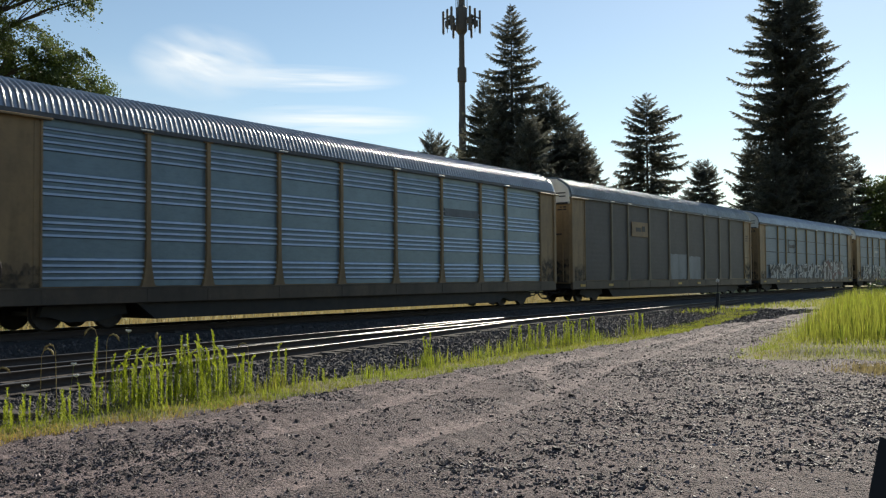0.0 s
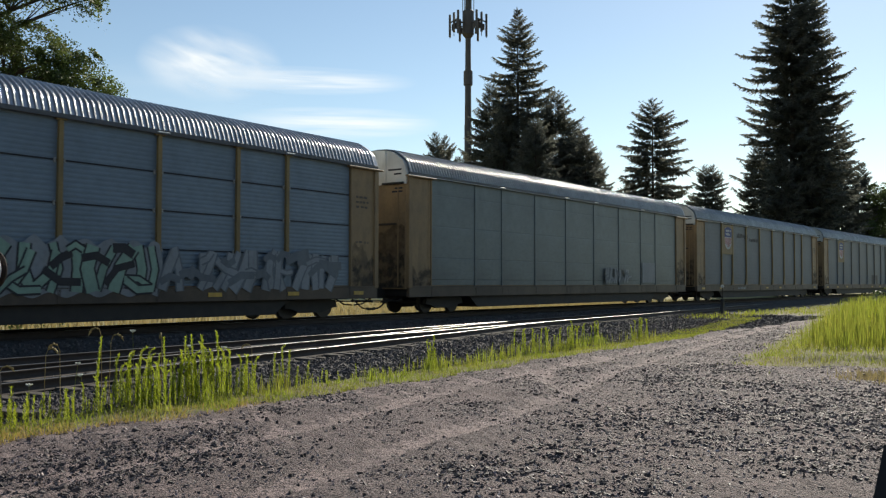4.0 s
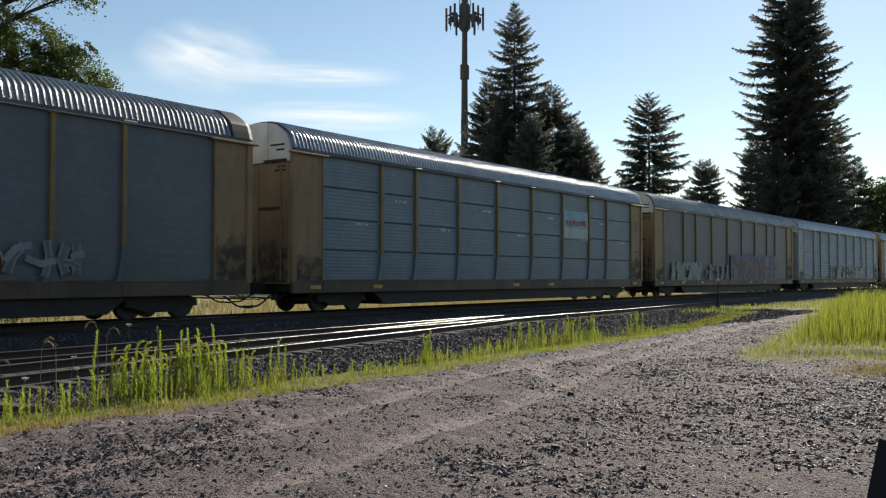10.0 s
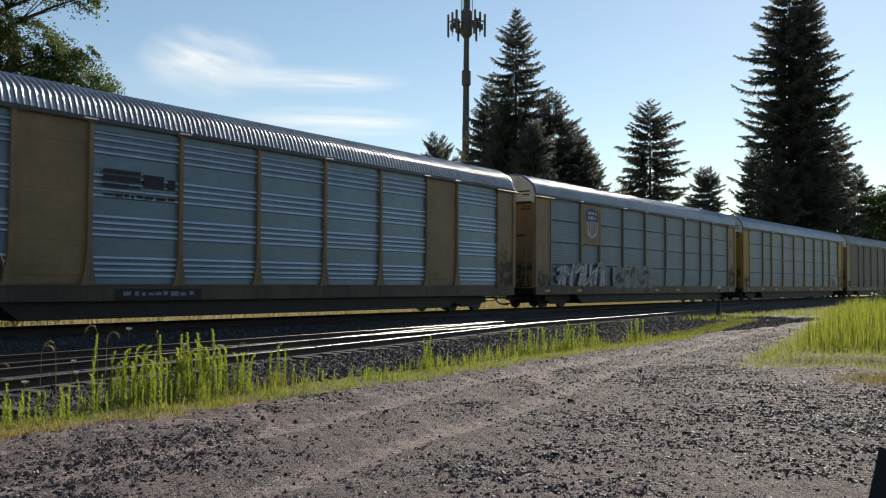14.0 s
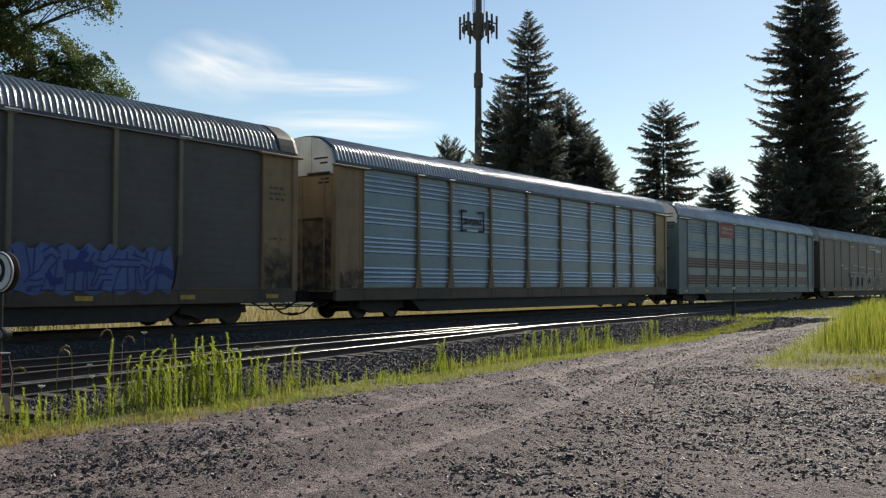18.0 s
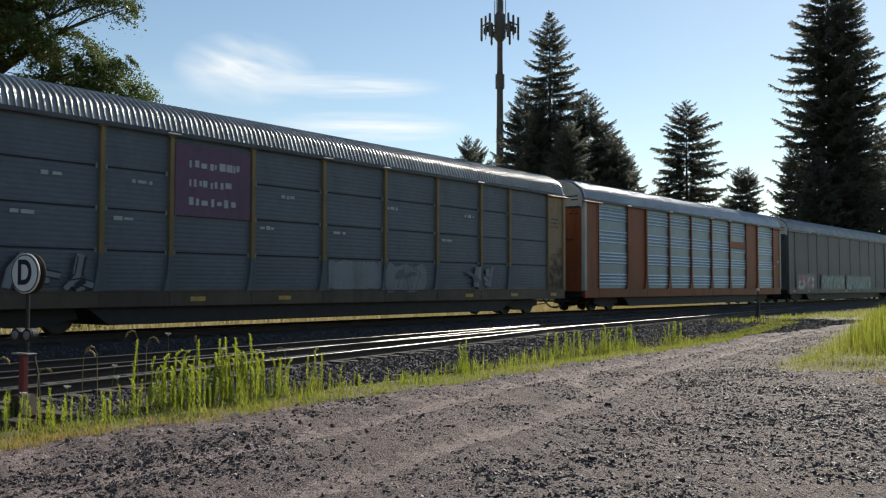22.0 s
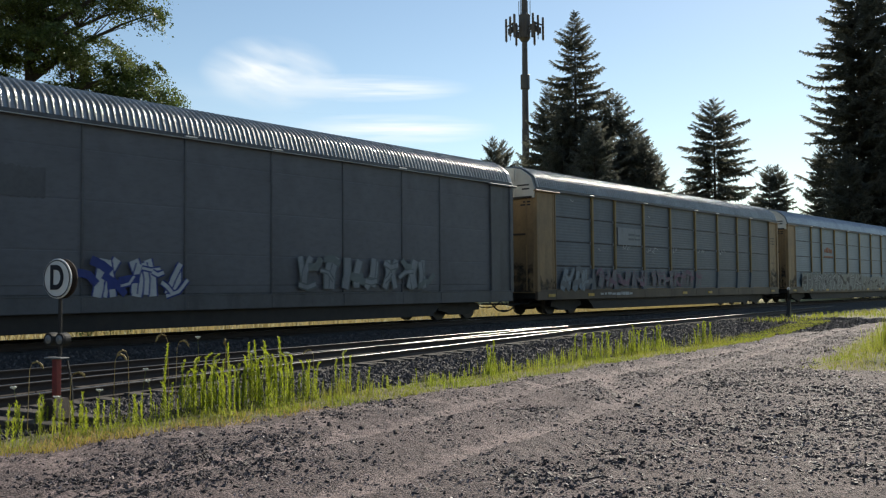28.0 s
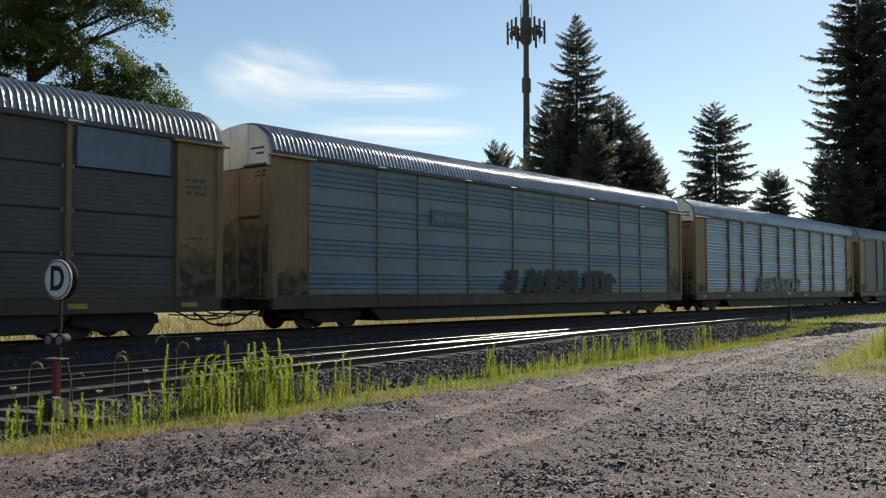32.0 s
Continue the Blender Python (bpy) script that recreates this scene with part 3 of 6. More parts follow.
# tufts of tall grass stand in clumps along the verge
TUFTS = ((9.4, 9.8, 0.25, 60, 0.25), (10.2, 9.95, 0.22, 70, 0.35), (12.0, 9.6, 0.25, 90, 0.28), (14.1, 9.95, 0.2, 90, 0.42), (15.2, 9.9, 0.5, 90, 0.28), (17.2, 10.1, 0.5, 120, 0.38), (18.6, 10.1, 0.5, 120, 0.4),
         (20.2, 10.1, 0.5, 140, 0.42), (22.2, 10.3, 0.3, 90, 0.4), (24.3, 9.95, 0.2, 90, 0.45), (25.6, 10.0, 0.3, 40, 0.3))
x = np.concatenate([rng.normal(a, c, n) for a, b, c, n, h in TUFTS])
y = np.concatenate([rng.normal(b, 0.25, n) for a, b, c, n, h in TUFTS])
hh = np.concatenate([h * rng.uniform(0.4, 1.0, n) for a, b, c, n, h in TUFTS])
blades("verge_tall_grass", x, y, hh, 0.007, GRASS, "tall bright grass tufts beside the siding", 0.22)
n = 46000
x, y = 16.4 + 28 * rng.random(n) ** 1.4, rng.uniform(0.5, 11, n)
keep = patch_mask(x, y) > rng.uniform(0.05, 0.95, n) + 0.15 * wave(x * 1.6, y * 1.6, 4)
x, y = x[keep], y[keep]
blades("mound_grass", x, y, rng.uniform(0.04, 0.12, len(x)) * (0.5 + patch_mask(x, y)) + 0.16 * patch_mask(x - 3.8, y + 0.5) * rng.random(len(x)), 0.006, GRASS, "lush green grass spreading onto the gravel", 0.7)
n = 24000
x, y = rng.uniform(19.5, 46, n), rng.uniform(0.5, 10.0, n)
keep = patch_mask(x - 3.0, y + 0.3) > rng.uniform(0.35, 1.0, n)
keep &= rng.random(n) < 0.75 + 0.5 * wave(x, y, 5)
x, y = x[keep], y[keep]
blades("mound_tall_grass", x, y, rng.uniform(0.25, 0.95, len(x)) * (0.65 + 0.55 * patch_mask(x - 4, y + 0.5)), 0.010, GRASS, "tall seeding grass standing beside the lot", 0.22)
n = 900
x, y = rng.normal(17.2, 0.5, n), rng.normal(2.6, 0.35, n)
blades("dry_tuft", x, y, rng.uniform(0.05, 0.16, n), 0.006, DRYGRASS, "dry grass tuft growing in the gravel", 0.8)
n = 9000
x = rng.uniform(41, 85, n)
y = rng.uniform(9.6, 15.6, n) - bend(x)
keep = ((y + bend(x) > 13.4) | (x > 50.5)) & (rng.random(n) < 0.6 + 0.5 * wave(x * 0.7, y * 0.7, 2))
x, y = x[keep], y[keep]
blades("far_strip_grass", x, y, rng.uniform(0.06, 0.3, len(x)), 0.016, GRASS, "yellowing grass strip past the end of the lot", 0.6)
n = 16000
x = rng.uniform(4, 75, n)
y = rng.uniform(24.3, 40, n) - bend(x)
blades("far_bank_grass", x, y, rng.uniform(0.15, 0.55, n), 0.022, DRYGRASS, "dry straw-coloured grass beyond the main line", 0.5)


def weed_meshes(seed, h, leafy, nod=0.0):
    """A spear of a weed: narrow leaves that hug the stem and shorten towards the tip."""
    r = np.random.default_rng(seed)
    bendx, bendy = r.normal(0, 0.05), r.normal(0, 0.05)

    def axis(t):
        k = max(0.0, t - 0.8) / 0.2
        return Vector((bendx * t * t * h + nod * k * k * 0.09, bendy * t * t * h, h * t - nod * 0.05 * k ** 3))
    stem = Shape().tube([axis(t) for t in (0, 0.3, 0.6, 0.8, 0.9, 1.0)], [0.007, 0.006, 0.005, 0.004, 0.003, 0.002], 5)
    leaf = Shape()
    n = int(leafy * h * 120)
    for i in range(n):
        t = 0.10 + 0.90 * (i / n) ** 0.9
        a = i * 2.4 + r.normal(0, 0.3)
        ln = (0.046 * (1 - 0.45 * t) + 0.012) * r.uniform(0.7, 1.3)
        p, d = axis(t), Vector((math.cos(a), math.sin(a), 0))
        s = Vector((-d.y, d.x, 0)) * 0.0062
        up = Vector((0, 0, 1))
        m = p + d * ln * 0.42 + up * ln * 0.55
        e = p + d * ln * 0.75 + up * ln * r.uniform(0.5, 1.05)
        leaf.add([p - s * 0.5, p + s * 0.5, m + s, m - s, e], [(0, 1, 2, 3), (3, 2, 4)])
    return stem.mesh("stem", STEM), leaf.mesh("leaves", WEED)


KINDS = [weed_meshes(20 + i, h, l, q) for i, (h, l, q) in enumerate([(0.95, 1.6, 0.2), (0.85, 1.5, 1.0), (0.72, 1.4, 0.8), (0.6, 1.4, 0.5), (0.45, 1.3, 0), (0.32, 1.3, 0)])]


def weed(kind, x, y, rz, sc):
    w = thing("weed", "tall leafy green weed growing in the verge" if kind < 4 else "low leafy green weed growing in the verge", "weed", "verge weeds",
              at=(x, y, float(height(x, y)) - 0.01), rz=rz)
    w.scale = (sc, sc, sc)
    part("stem", KINDS[kind][0], None, w)
    part("leaves", KINDS[kind][1], None, w)


r = random.Random(5)
for px, py, k, sc in ((7.05, 10.2, 0, 1.02), (7.42, 10.1, 1, 0.92), (7.55, 10.02, 1, 0.98), (7.66, 9.95, 1, 0.95), (7.82, 9.98, 0, 0.75), (8.42, 10.12, 0, 0.95), (8.5, 10.05, 0, 0.98), (8.6, 9.92, 1, 0.95), (10.3, 10.1, 2, 1.0)):
    weed(k, px, py, r.uniform(0, 360), sc)
for cx0, cy0, w0, many, kinds in ((7.5, 10.05, 0.16, 12, (2, 2, 3, 3, 4, 4)), (7.8, 9.95, 0.1, 6, (2, 3, 3, 4)), (8.15, 10.1, 0.07, 6, (2, 3, 3)), (8.5, 10.0, 0.14, 24, (0, 1, 1, 2, 2, 3)), (8.75, 9.85, 0.1, 12, (2, 2, 3, 4)),
                                  (9.1, 9.85, 0.16, 6, (3, 4, 4)), (9.4, 9.85, 0.06, 4, (2, 3, 4)), (10.25, 10.05, 0.1, 5, (3, 4, 4)), (14.1, 9.95, 0.12, 6, (2, 3, 4)), (18.4, 10.1, 0.6, 14, (3, 3, 4)), (20.3, 10.1, 0.5, 13, (2, 3, 3, 4)),
                                  (22.2, 10.4, 0.3, 6, (2, 3, 3)), (24.4, 9.95, 0.22, 8, (2, 2, 3))):
    for i in range(many):
        weed(r.choice(kinds), r.gauss(cx0, w0), r.gauss(cy0, 0.14), r.uniform(0, 360), r.uniform(0.78, 1.05))
for i in range(120):
    px = 4.2 + 4.2 * r.random()
    weed(r.choice((4, 4, 5, 5, 5)) if px < 6.6 else r.choice((3, 4, 4, 5)), px, float(edge_y(px)) + r.uniform(0.25, 1.7), r.uniform(0, 360), r.uniform(0.5, 1.0))
for i in range(46):
    px = 20.5 + 13 * r.random()
    py = 5.3 + 0.147 * (px - 18) - 0.3 - 3.2 * r.random() ** 1.5
    if patch_mask(px - 3.5, py + 0.3) > 0.8:
        weed(r.choice((0, 1, 1, 2)), px, py, r.uniform(0, 360), r.uniform(0.7, 1.1))
for i in range(60):
    px = 8.6 + 8 * r.random()
    weed(r.choice((5, 5, 4)), px, float(edge_y(px)) + r.uniform(0.3, 1.1), r.uniform(0, 360), r.uniform(0.4, 0.75))


def nodding_stem(x, y, h, rz):
    """A dry stalk whose top arches over."""
    t = thing("dry_stalk", "dry pale stalk with a nodding tip in the verge", "weed", "dry stalks", at=(x, y, float(height(x, y)) - 0.01), rz=rz)
    arc = [(0, 0, 0), (0.01, 0, h * 0.5), (0.02, 0, h * 0.9), (0.05, 0, h * 0.98), (0.10, 0, h), (0.15, 0, h * 0.97), (0.18, 0, h * 0.9)]
    part("stalk", Shape().tube(arc, [0.005, 0.005, 0.004, 0.004, 0.004, 0.004, 0.003], 5), DRYGRASS, t)
    tip = [Vector(p) for p in arc[3:]]
    spike = [a.lerp(b, k) for a, b in zip(tip, tip[1:]) for k in (0.0, 0.33, 0.66)] + [tip[-1]]
    s = Shape().tube(spike, [0.006 + 0.007 * (i % 2) + 0.004 * math.sin(i * 0.26) for i in range(len(spike) - 1)] + [0.002], 5)
    part("seed_head", s, DRYGRASS, t, "lumpy seed head")


for px, py, h, rz in ((6.55, 10.55, 0.86, -60), (6.75, 10.5, 0.9, 120), (7.35, 10.5, 1.08, 150), (7.45, 10.5, 0.98, -40), (5.4, 10.5, 0.85, -50), (5.75, 10.2, 0.7, -30), (9.9, 10.35, 0.75, 140), (8.3, 10.5, 0.95, 60)):
    nodding_stem(px, py, h, rz)


def flower(x, y, h, rz):
    f = thing("wildflower", "white umbel wildflower on a thin stem", "wildflower", "white wildflowers", at=(x, y, float(height(x, y)) - 0.01), rz=rz)
    part("stem", Shape().tube([(0, 0, 0), (0.02, 0.01, h * 0.5), (0.06, 0, h)], [0.004, 0.003, 0.002], 5), STEM, f)
    s = Shape()
    for k in range(9):
        a = k * 2.4
        q = 0.006 * k
        s.tube([(0.06, 0, h - 0.02), (0.06 + q * math.cos(a), q * math.sin(a), h + 0.015)], [0.002, 0.012], 5)
    part("flower_head", s, PETAL, f, "white flower head")


for px, py, h in ((7.9, 10.6, 1.0), (7.0, 10.6, 0.62), (6.35, 10.5, 0.42), (5.7, 10.3, 0.40), (8.7, 10.5, 0.75), (6.9, 10.2, 0.5), (9.6, 10.6, 0.7), (5.35, 10.6, 0.55)):
    flower(px, py, h, r.uniform(0, 360))


# ---------------------------------------------------------------- derail stand and switch stand
def d_stand():
    x, y = 5.92, 10.8
    z = float(height(x, y))
    st = thing("derail_stand", "red switch stand with a round white target lettered D", "switch stand", at=(x, y, 0), rz=-79)
    # local x runs across the view, local -y faces the viewer
    for dy in (-0.32, 0.32):
        part("head_timber", Shape().box(-1.5, 0.45, dy - 0.12, dy + 0.12, z - 0.12, z + 0.10, 0.012), TIE, st, "weathered timber")
    part("base_casting", Shape().prism([(-0.15, z + 0.1), (0.15, z + 0.1), (0.07, z + 0.34), (-0.07, z + 0.34)], "y", -0.12, 0.12), RUST, st)
    part("stand_body", Shape().box(-0.045, 0.045, -0.04, 0.04, z + 0.34, 0.36, 0.012), RED, st, "faded red iron body")
    part("top_plate", Shape().box(-0.15, 0.15, -0.07, 0.07, 0.36, 0.378, 0.005), ANTENNA, st)
    part("spindle", Shape().tube([(0, 0.045, 0.39), (0, 0.045, 1.5)], 0.024, 8), BLACK, st)
    part("throw_lever", Shape().tube([(0.08, 0.09, 0.33), (0.14, 0.1, 0.1), (0.17, 0.1, z + 0.22)], [0.016, 0.016, 0.02], 6), BLACK, st)
    for sx in (-0.1, 0.1):
        lamp = part("lamp_disc", Shape().tube([(sx, -0.05, 0.6), (sx, -0.02, 0.6), (sx, 0.06, 0.6)], [0.08, 0.085, 0.085], 18), BLACK, st, "dark signal disc")
        part("lens", Shape().tube([(sx, -0.075, 0.6), (sx, -0.052, 0.6)], [0.03, 0.055], 14), ANTENNA, lamp, "dull grey lens")
    for a in (0, 90):
        back = 0.09 if a else 0.0
        disc = Shape()
        n = 40
        v = []
        for yy, rr in ((-0.012, 0.244), (-0.006, 0.25), (0.006, 0.25), (0.012, 0.244)):
            v += [(rr * math.cos(k * 6.2832 / n), yy, 1.358 + rr * math.sin(k * 6.2832 / n)) for k in range(n)]
        f = [tuple(range(n)), tuple(range(3 * n, 4 * n))[::-1]] + [(q * n + k, q * n + (k + 1) % n, (q + 1) * n + (k + 1) % n, (q + 1) * n + k) for q in range(3) for k in range(n)]
        disc.add([(p[0], p[1] + back, p[2]) for p in v], f)
        d = part("target", disc, WHITE if a == 0 else RUST, st, "round white target" if a == 0 else "round rusty rear target")
        if a == 0:
            ring = Shape()
            ro, ri = 0.236, 0.222
            ring.add([(q * math.cos(k * 6.2832 / n), -0.016, 1.358 + q * math.sin(k * 6.2832 / n)) for q in (ro, ri) for k in range(n)],
                     [(k, (k + 1) % n, n + (k + 1) % n, n + k) for k in range(n)])
            part("rim_line", ring, INK, d, "black rim line")
            txt = bpy.data.curves.new("letter", "FONT")
            txt.body, txt.size, txt.align_x, txt.align_y, txt.extrude, txt.offset = "D", 0.42, "CENTER", "CENTER", 0.002, 0.012
            tmp = bpy.data.objects.new("letter", txt)
            scene.collection.objects.link(tmp)
            me = bpy.data.meshes.new_from_object(tmp.evaluated_get(bpy.context.evaluated_depsgraph_get()))
            bpy.data.objects.remove(tmp)
            me.materials.clear()
            me.materials.append(INK)
            let = part("letter_d", me, None, d, "black capital letter D")
            let.matrix_basis = pose(0, -0.018, 1.358, 90)
            let.scale = (0.82, 1.0, 1.0)
    return st


d_stand()


def switch_stand():
    x, y = 47.2, 14.7
    z = float(height(x, y))
    st = thing("low_switch_stand", "low black switch stand beside the far turnout", "switch stand", at=(x, y, z))
    part("timber", Shape().box(-0.9, 0.9, -0.12, 0.12, -0.05, 0.1, 0.01), TIE, st)
    part("stand_body", Shape().prism([(-0.24, 0.1), (0.24, 0.1), (0.10, 0.5), (0.04, 0.85), (-0.04, 0.85), (-0.10, 0.5)], "y", -0.08, 0.08), BLACK, st)
    part("spindle", Shape().tube([(0, 0, 0.8), (0, 0, 1.5)], 0.025, 8), BLACK, st)
    part("target", Shape().tube([(-0.02, 0, 1.5), (0.02, 0, 1.5)], 0.085, 14), WHITE, st, "small white target")


switch_stand()


# ---------------------------------------------------------------- trees
def polar(az, dist, z=None):
    x, y = dist * math.cos(radians(az)), dist * math.sin(radians(az))
    return x, y, float(height(x, y)) if z is None else z


def conifer_meshes(seed, h, reach, bare=0.08, gap=0.62, boughs=6, sag=0.35, curl=0.3, fine=1.0):
    """Trunk and crown of a fir. reach: rows of (metres below the top, bough length). Each bough is a drooping spray that
    tapers to a point, feathered with side twigs and a hanging fringe."""
    r = np.random.default_rng(seed)
    trunk = Shape().tube([(0, 0, -0.4), (0, 0, h * 0.3), (0.004 * h * r.normal(), 0, h * 0.7), (0, 0, h * 0.99)], [h * 0.012, h * 0.009, h * 0.0045, 0.02], 8)
    P, D, L, W = [], [], [], []
    da, la = [a for a, b in reach], [b for a, b in reach]
    z, turn = h * bare, 0.0
    while z < h - 0.25:
        depth = h - z
        far = float(np.interp(depth, da, la))
        t = 1 - depth / h
        turn += 0.5
        many = boughs if depth > 2.5 else 5
        for k in range(many):
            if r.random() < 0.08:
                continue
            a = turn + 6.2832 * (k + r.uniform(-0.35, 0.35)) / many
            ln = far * (r.uniform(0.48, 1.02) if r.random() > 0.1 else r.uniform(1.0, 1.25)) + 0.15
            rise = 0.75 * max(0.0, 1 - depth / 7.0) ** 1.3 + 0.05 - sag * min(1.0, depth / (0.5 * h)) * r.uniform(0.2, 1.6) + r.normal(0, 0.1)
            d = np.array([math.cos(a), math.sin(a), 0.0])
            m = max(6, int(ln * 5.5 / fine))
            q = 0.10 + 0.90 * (np.arange(m) + 0.5) / m
            wob = 0.05 * np.sin(q * 9 + r.uniform(0, 6))
            p = np.array([0, 0, z + r.uniform(-0.5, 0.5) * gap]) + d * (ln * q)[:, None] + np.array([0, 0, 1.0]) * (ln * (rise * q + curl * q ** 3 * min(1, depth / 5) + wob * 0.3))[:, None]
            w = np.minimum(1.05, 0.18 + 0.21 * ln) * (0.40 + 0.60 * np.sin(np.pi * np.clip(0.15 + 0.85 * q, 0, 1)) ** 0.8) * r.uniform(0.6, 1.25, m)
            P.append(p)
            D.append(np.repeat(d[None], m, 0))
            L.append(w)
        z += gap * r.uniform(0.75, 1.25) * (0.55 if depth < 5 else 1.0)
    P, D, L = np.concatenate(P), np.concatenate(D), np.concatenate(L)
    S = np.stack([-D[:, 1], D[:, 0], 0 * L], -1)
    up, n, out = np.array([0, 0, 1.0]), len(P), []
    for sg in (-1, 1):
        e = P + (S * sg * r.uniform(0.55, 0.9, n)[:, None] + D * r.uniform(0.35, 0.9, n)[:, None]) * L[:, None] + up * (r.normal(-0.22, 0.18, n) * L)[:, None]
        mid = P * 0.55 + e * 0.45
        wd = (0.06 + 0.095 * L * fine)[:, None]
        out.append(np.stack([P, mid + D * wd - up * wd * 0.6, e, mid - D * wd - up * wd * 0.3], 1))
    # fringe under the bough, and a short tuft above it
    for lo, hi, sg in ((0.25, 0.75, -1), (0.1, 0.28, 1)):
        e = P + up * (sg * L * r.uniform(lo, hi, n))[:, None] + S * (r.normal(0, 0.2, n) * L)[:, None] + D * (r.uniform(0.1, 0.5, n) * L)[:, None]
        wd = (0.08 + 0.12 * L * fine)[:, None]
        out.append(np.stack([P - D * wd, P * 0.5 + e * 0.5 - D * wd * 0.4, e, P + D * wd], 1))
    V = np.concatenate(out).reshape(-1, 3)
    F = 4 * np.arange(len(V) // 4)[:, None] + np.array([[0, 1, 2, 3]])
    return trunk.mesh("trunk", BARK), np_mesh("crown", V, F, NEEDLE)


def conifer(kind, az, dist, top_el, wide=1.0, rz=0, label="tall dark green fir tree behind the railway"):
    """A fir whose tip is seen top_el degrees above the horizon."""
    x, y, z = polar(az, dist)
    t = thing("fir_tree", label, "tree", "fir trees beyond the line", at=(x, y, z), rz=rz)
    hs = (EYE.z + dist * math.tan(radians(top_el)) - z) / FIR_H[kind]
    t.scale = (hs * wide, hs * wide, hs)
    part("trunk", FIRS[kind][0], None, t)
    part("crown", FIRS[kind][1], None, t)


FIR_H = [34.5, 24.0, 43.0, 25.0, 20.0, 39.0]
FIRS = [conifer_meshes(1, 34.5, [(0, 0.1), (2, 1.2), (5, 2.5), (8, 3.5), (12, 4.5), (18, 5.4), (34, 6.0)], 0.06, 0.5, 7, 0.3, 0.22),
        conifer_meshes(2, 24.0, [(0, 0.15), (1.5, 1.5), (3, 2.7), (6, 4.2), (10, 5.1), (24, 5.6)], 0.07, 0.55, 7, 0.28, 0.12),
        conifer_meshes(3, 43.0, [(0, 0.1), (3, 1.9), (7, 3.8), (12, 5.6), (22, 6.2), (30, 6.5), (36, 7.2), (43, 5)], 0.14, 0.52, 8, 0.2, 0.18),
        conifer_meshes(4, 25.0, [(0, 0.3), (2, 1.9), (5, 3.4), (9, 4.8), (14, 5.8), (25, 6)], 0.05, 0.5, 7, 0.25, 0.2),
        conifer_meshes(5, 20.0, [(0, 0.1), (20, 6.0)], 0.04, 1.1, 6, 0.25, 0.2, 2.4),
        conifer_meshes(6, 39.0, [(0, 0.1), (3, 1.8), (7, 3.4), (12, 4.6), (22, 5.2), (39, 5.0)], 0.16, 0.54, 8, 0.2, 0.18)]
conifer(0, 29.72, 112, 16.95, 1.0, 20)
conifer(3, 31.4, 116, 12.4, 0.8, 220, "broad dark fir tree beside a taller one")
conifer(3, 30.6, 110, 11.0, 0.85, 40, "broad dark fir tree beside a taller one")
conifer(3, 27.35, 114, 11.9, 0.95, 130, "broad dark fir tree beside a taller one")
conifer(3, 26.3, 118, 10.1, 0.95, 300, "broad dark fir tree beside a taller one")
conifer(3, 25.5, 112, 9.2, 0.85, 60, "short bushy fir tree at the edge of a clump")
conifer(3, 24.8, 116, 7.9, 0.8, 160, "short bushy fir tree at the edge of a clump")
conifer(3, 28.6, 104, 10.2, 1.0, 200, "short bushy fir tree at the edge of a clump")
conifer(1, 21.36, 118, 11.2, 1.0, 30)
conifer(1, 22.9, 165, 6.1, 0.9, 130, "distant fir tree low behind the train")
conifer(1, 18.25, 150, 7.1, 0.8, 10, "small pointed fir tree in the distance")
conifer(1, 17.82, 152, 7.1, 0.8, 90, "small pointed fir tree in the distance")
conifer(1, 19.0, 158, 5.4, 0.8, 190, "small pointed fir tree in the distance")
conifer(2, 13.25, 126, 18.6, 1.0, 0)
conifer(5, 12.3, 128, 17.3, 1.0, 110)
conifer(3, 15.2, 130, 8.4, 0.75, 250, "bushy fir tree at the foot of taller ones")
conifer(3, 13.9, 120, 7.6, 1.0, 155, "short bushy fir tree at the edge of a clump")
conifer(0, 10.6, 140, 9.1, 0.95, 40)
conifer(3, 11.6, 138, 7.2, 0.8, 90, "bushy fir tree at the foot of taller ones")
conifer(3, 9.6, 150, 6.9, 0.8, 10, "bushy fir tree at the foot of taller ones")
conifer(0, 6.6, 190, 8.0, 1.2, 80)
conifer(3, 5.6, 170, 6.9, 1.0, 95, "bushy fir tree at the foot of taller ones")
conifer(3, 7.2, 175, 6.4, 1.1, 210, "short bushy fir tree at the edge of a clump")
conifer(1, 34.95, 128, 9.4, 0.62, 0, "small pointed fir tree in the distance")
conifer(1, 34.35, 131, 9.2, 0.62, 140, "small pointed fir tree in the distance")
conifer(3, 33.5, 135, 7.9, 0.7, 250, "small pointed fir tree in the distance")


# unseen firs added behind the viewpoint to darken what the car sides reflect
for i in range(26):
    conifer(4, 150 + 8.2 * i + 3 * math.sin(i * 5), 36 + 7 * math.sin(i * 2.7), (24.5, 21, 18)[i % 3] + 2 * math.sin(i), 1.25, 40 * i, "unseen fir tree added behind the lot to darken reflections")


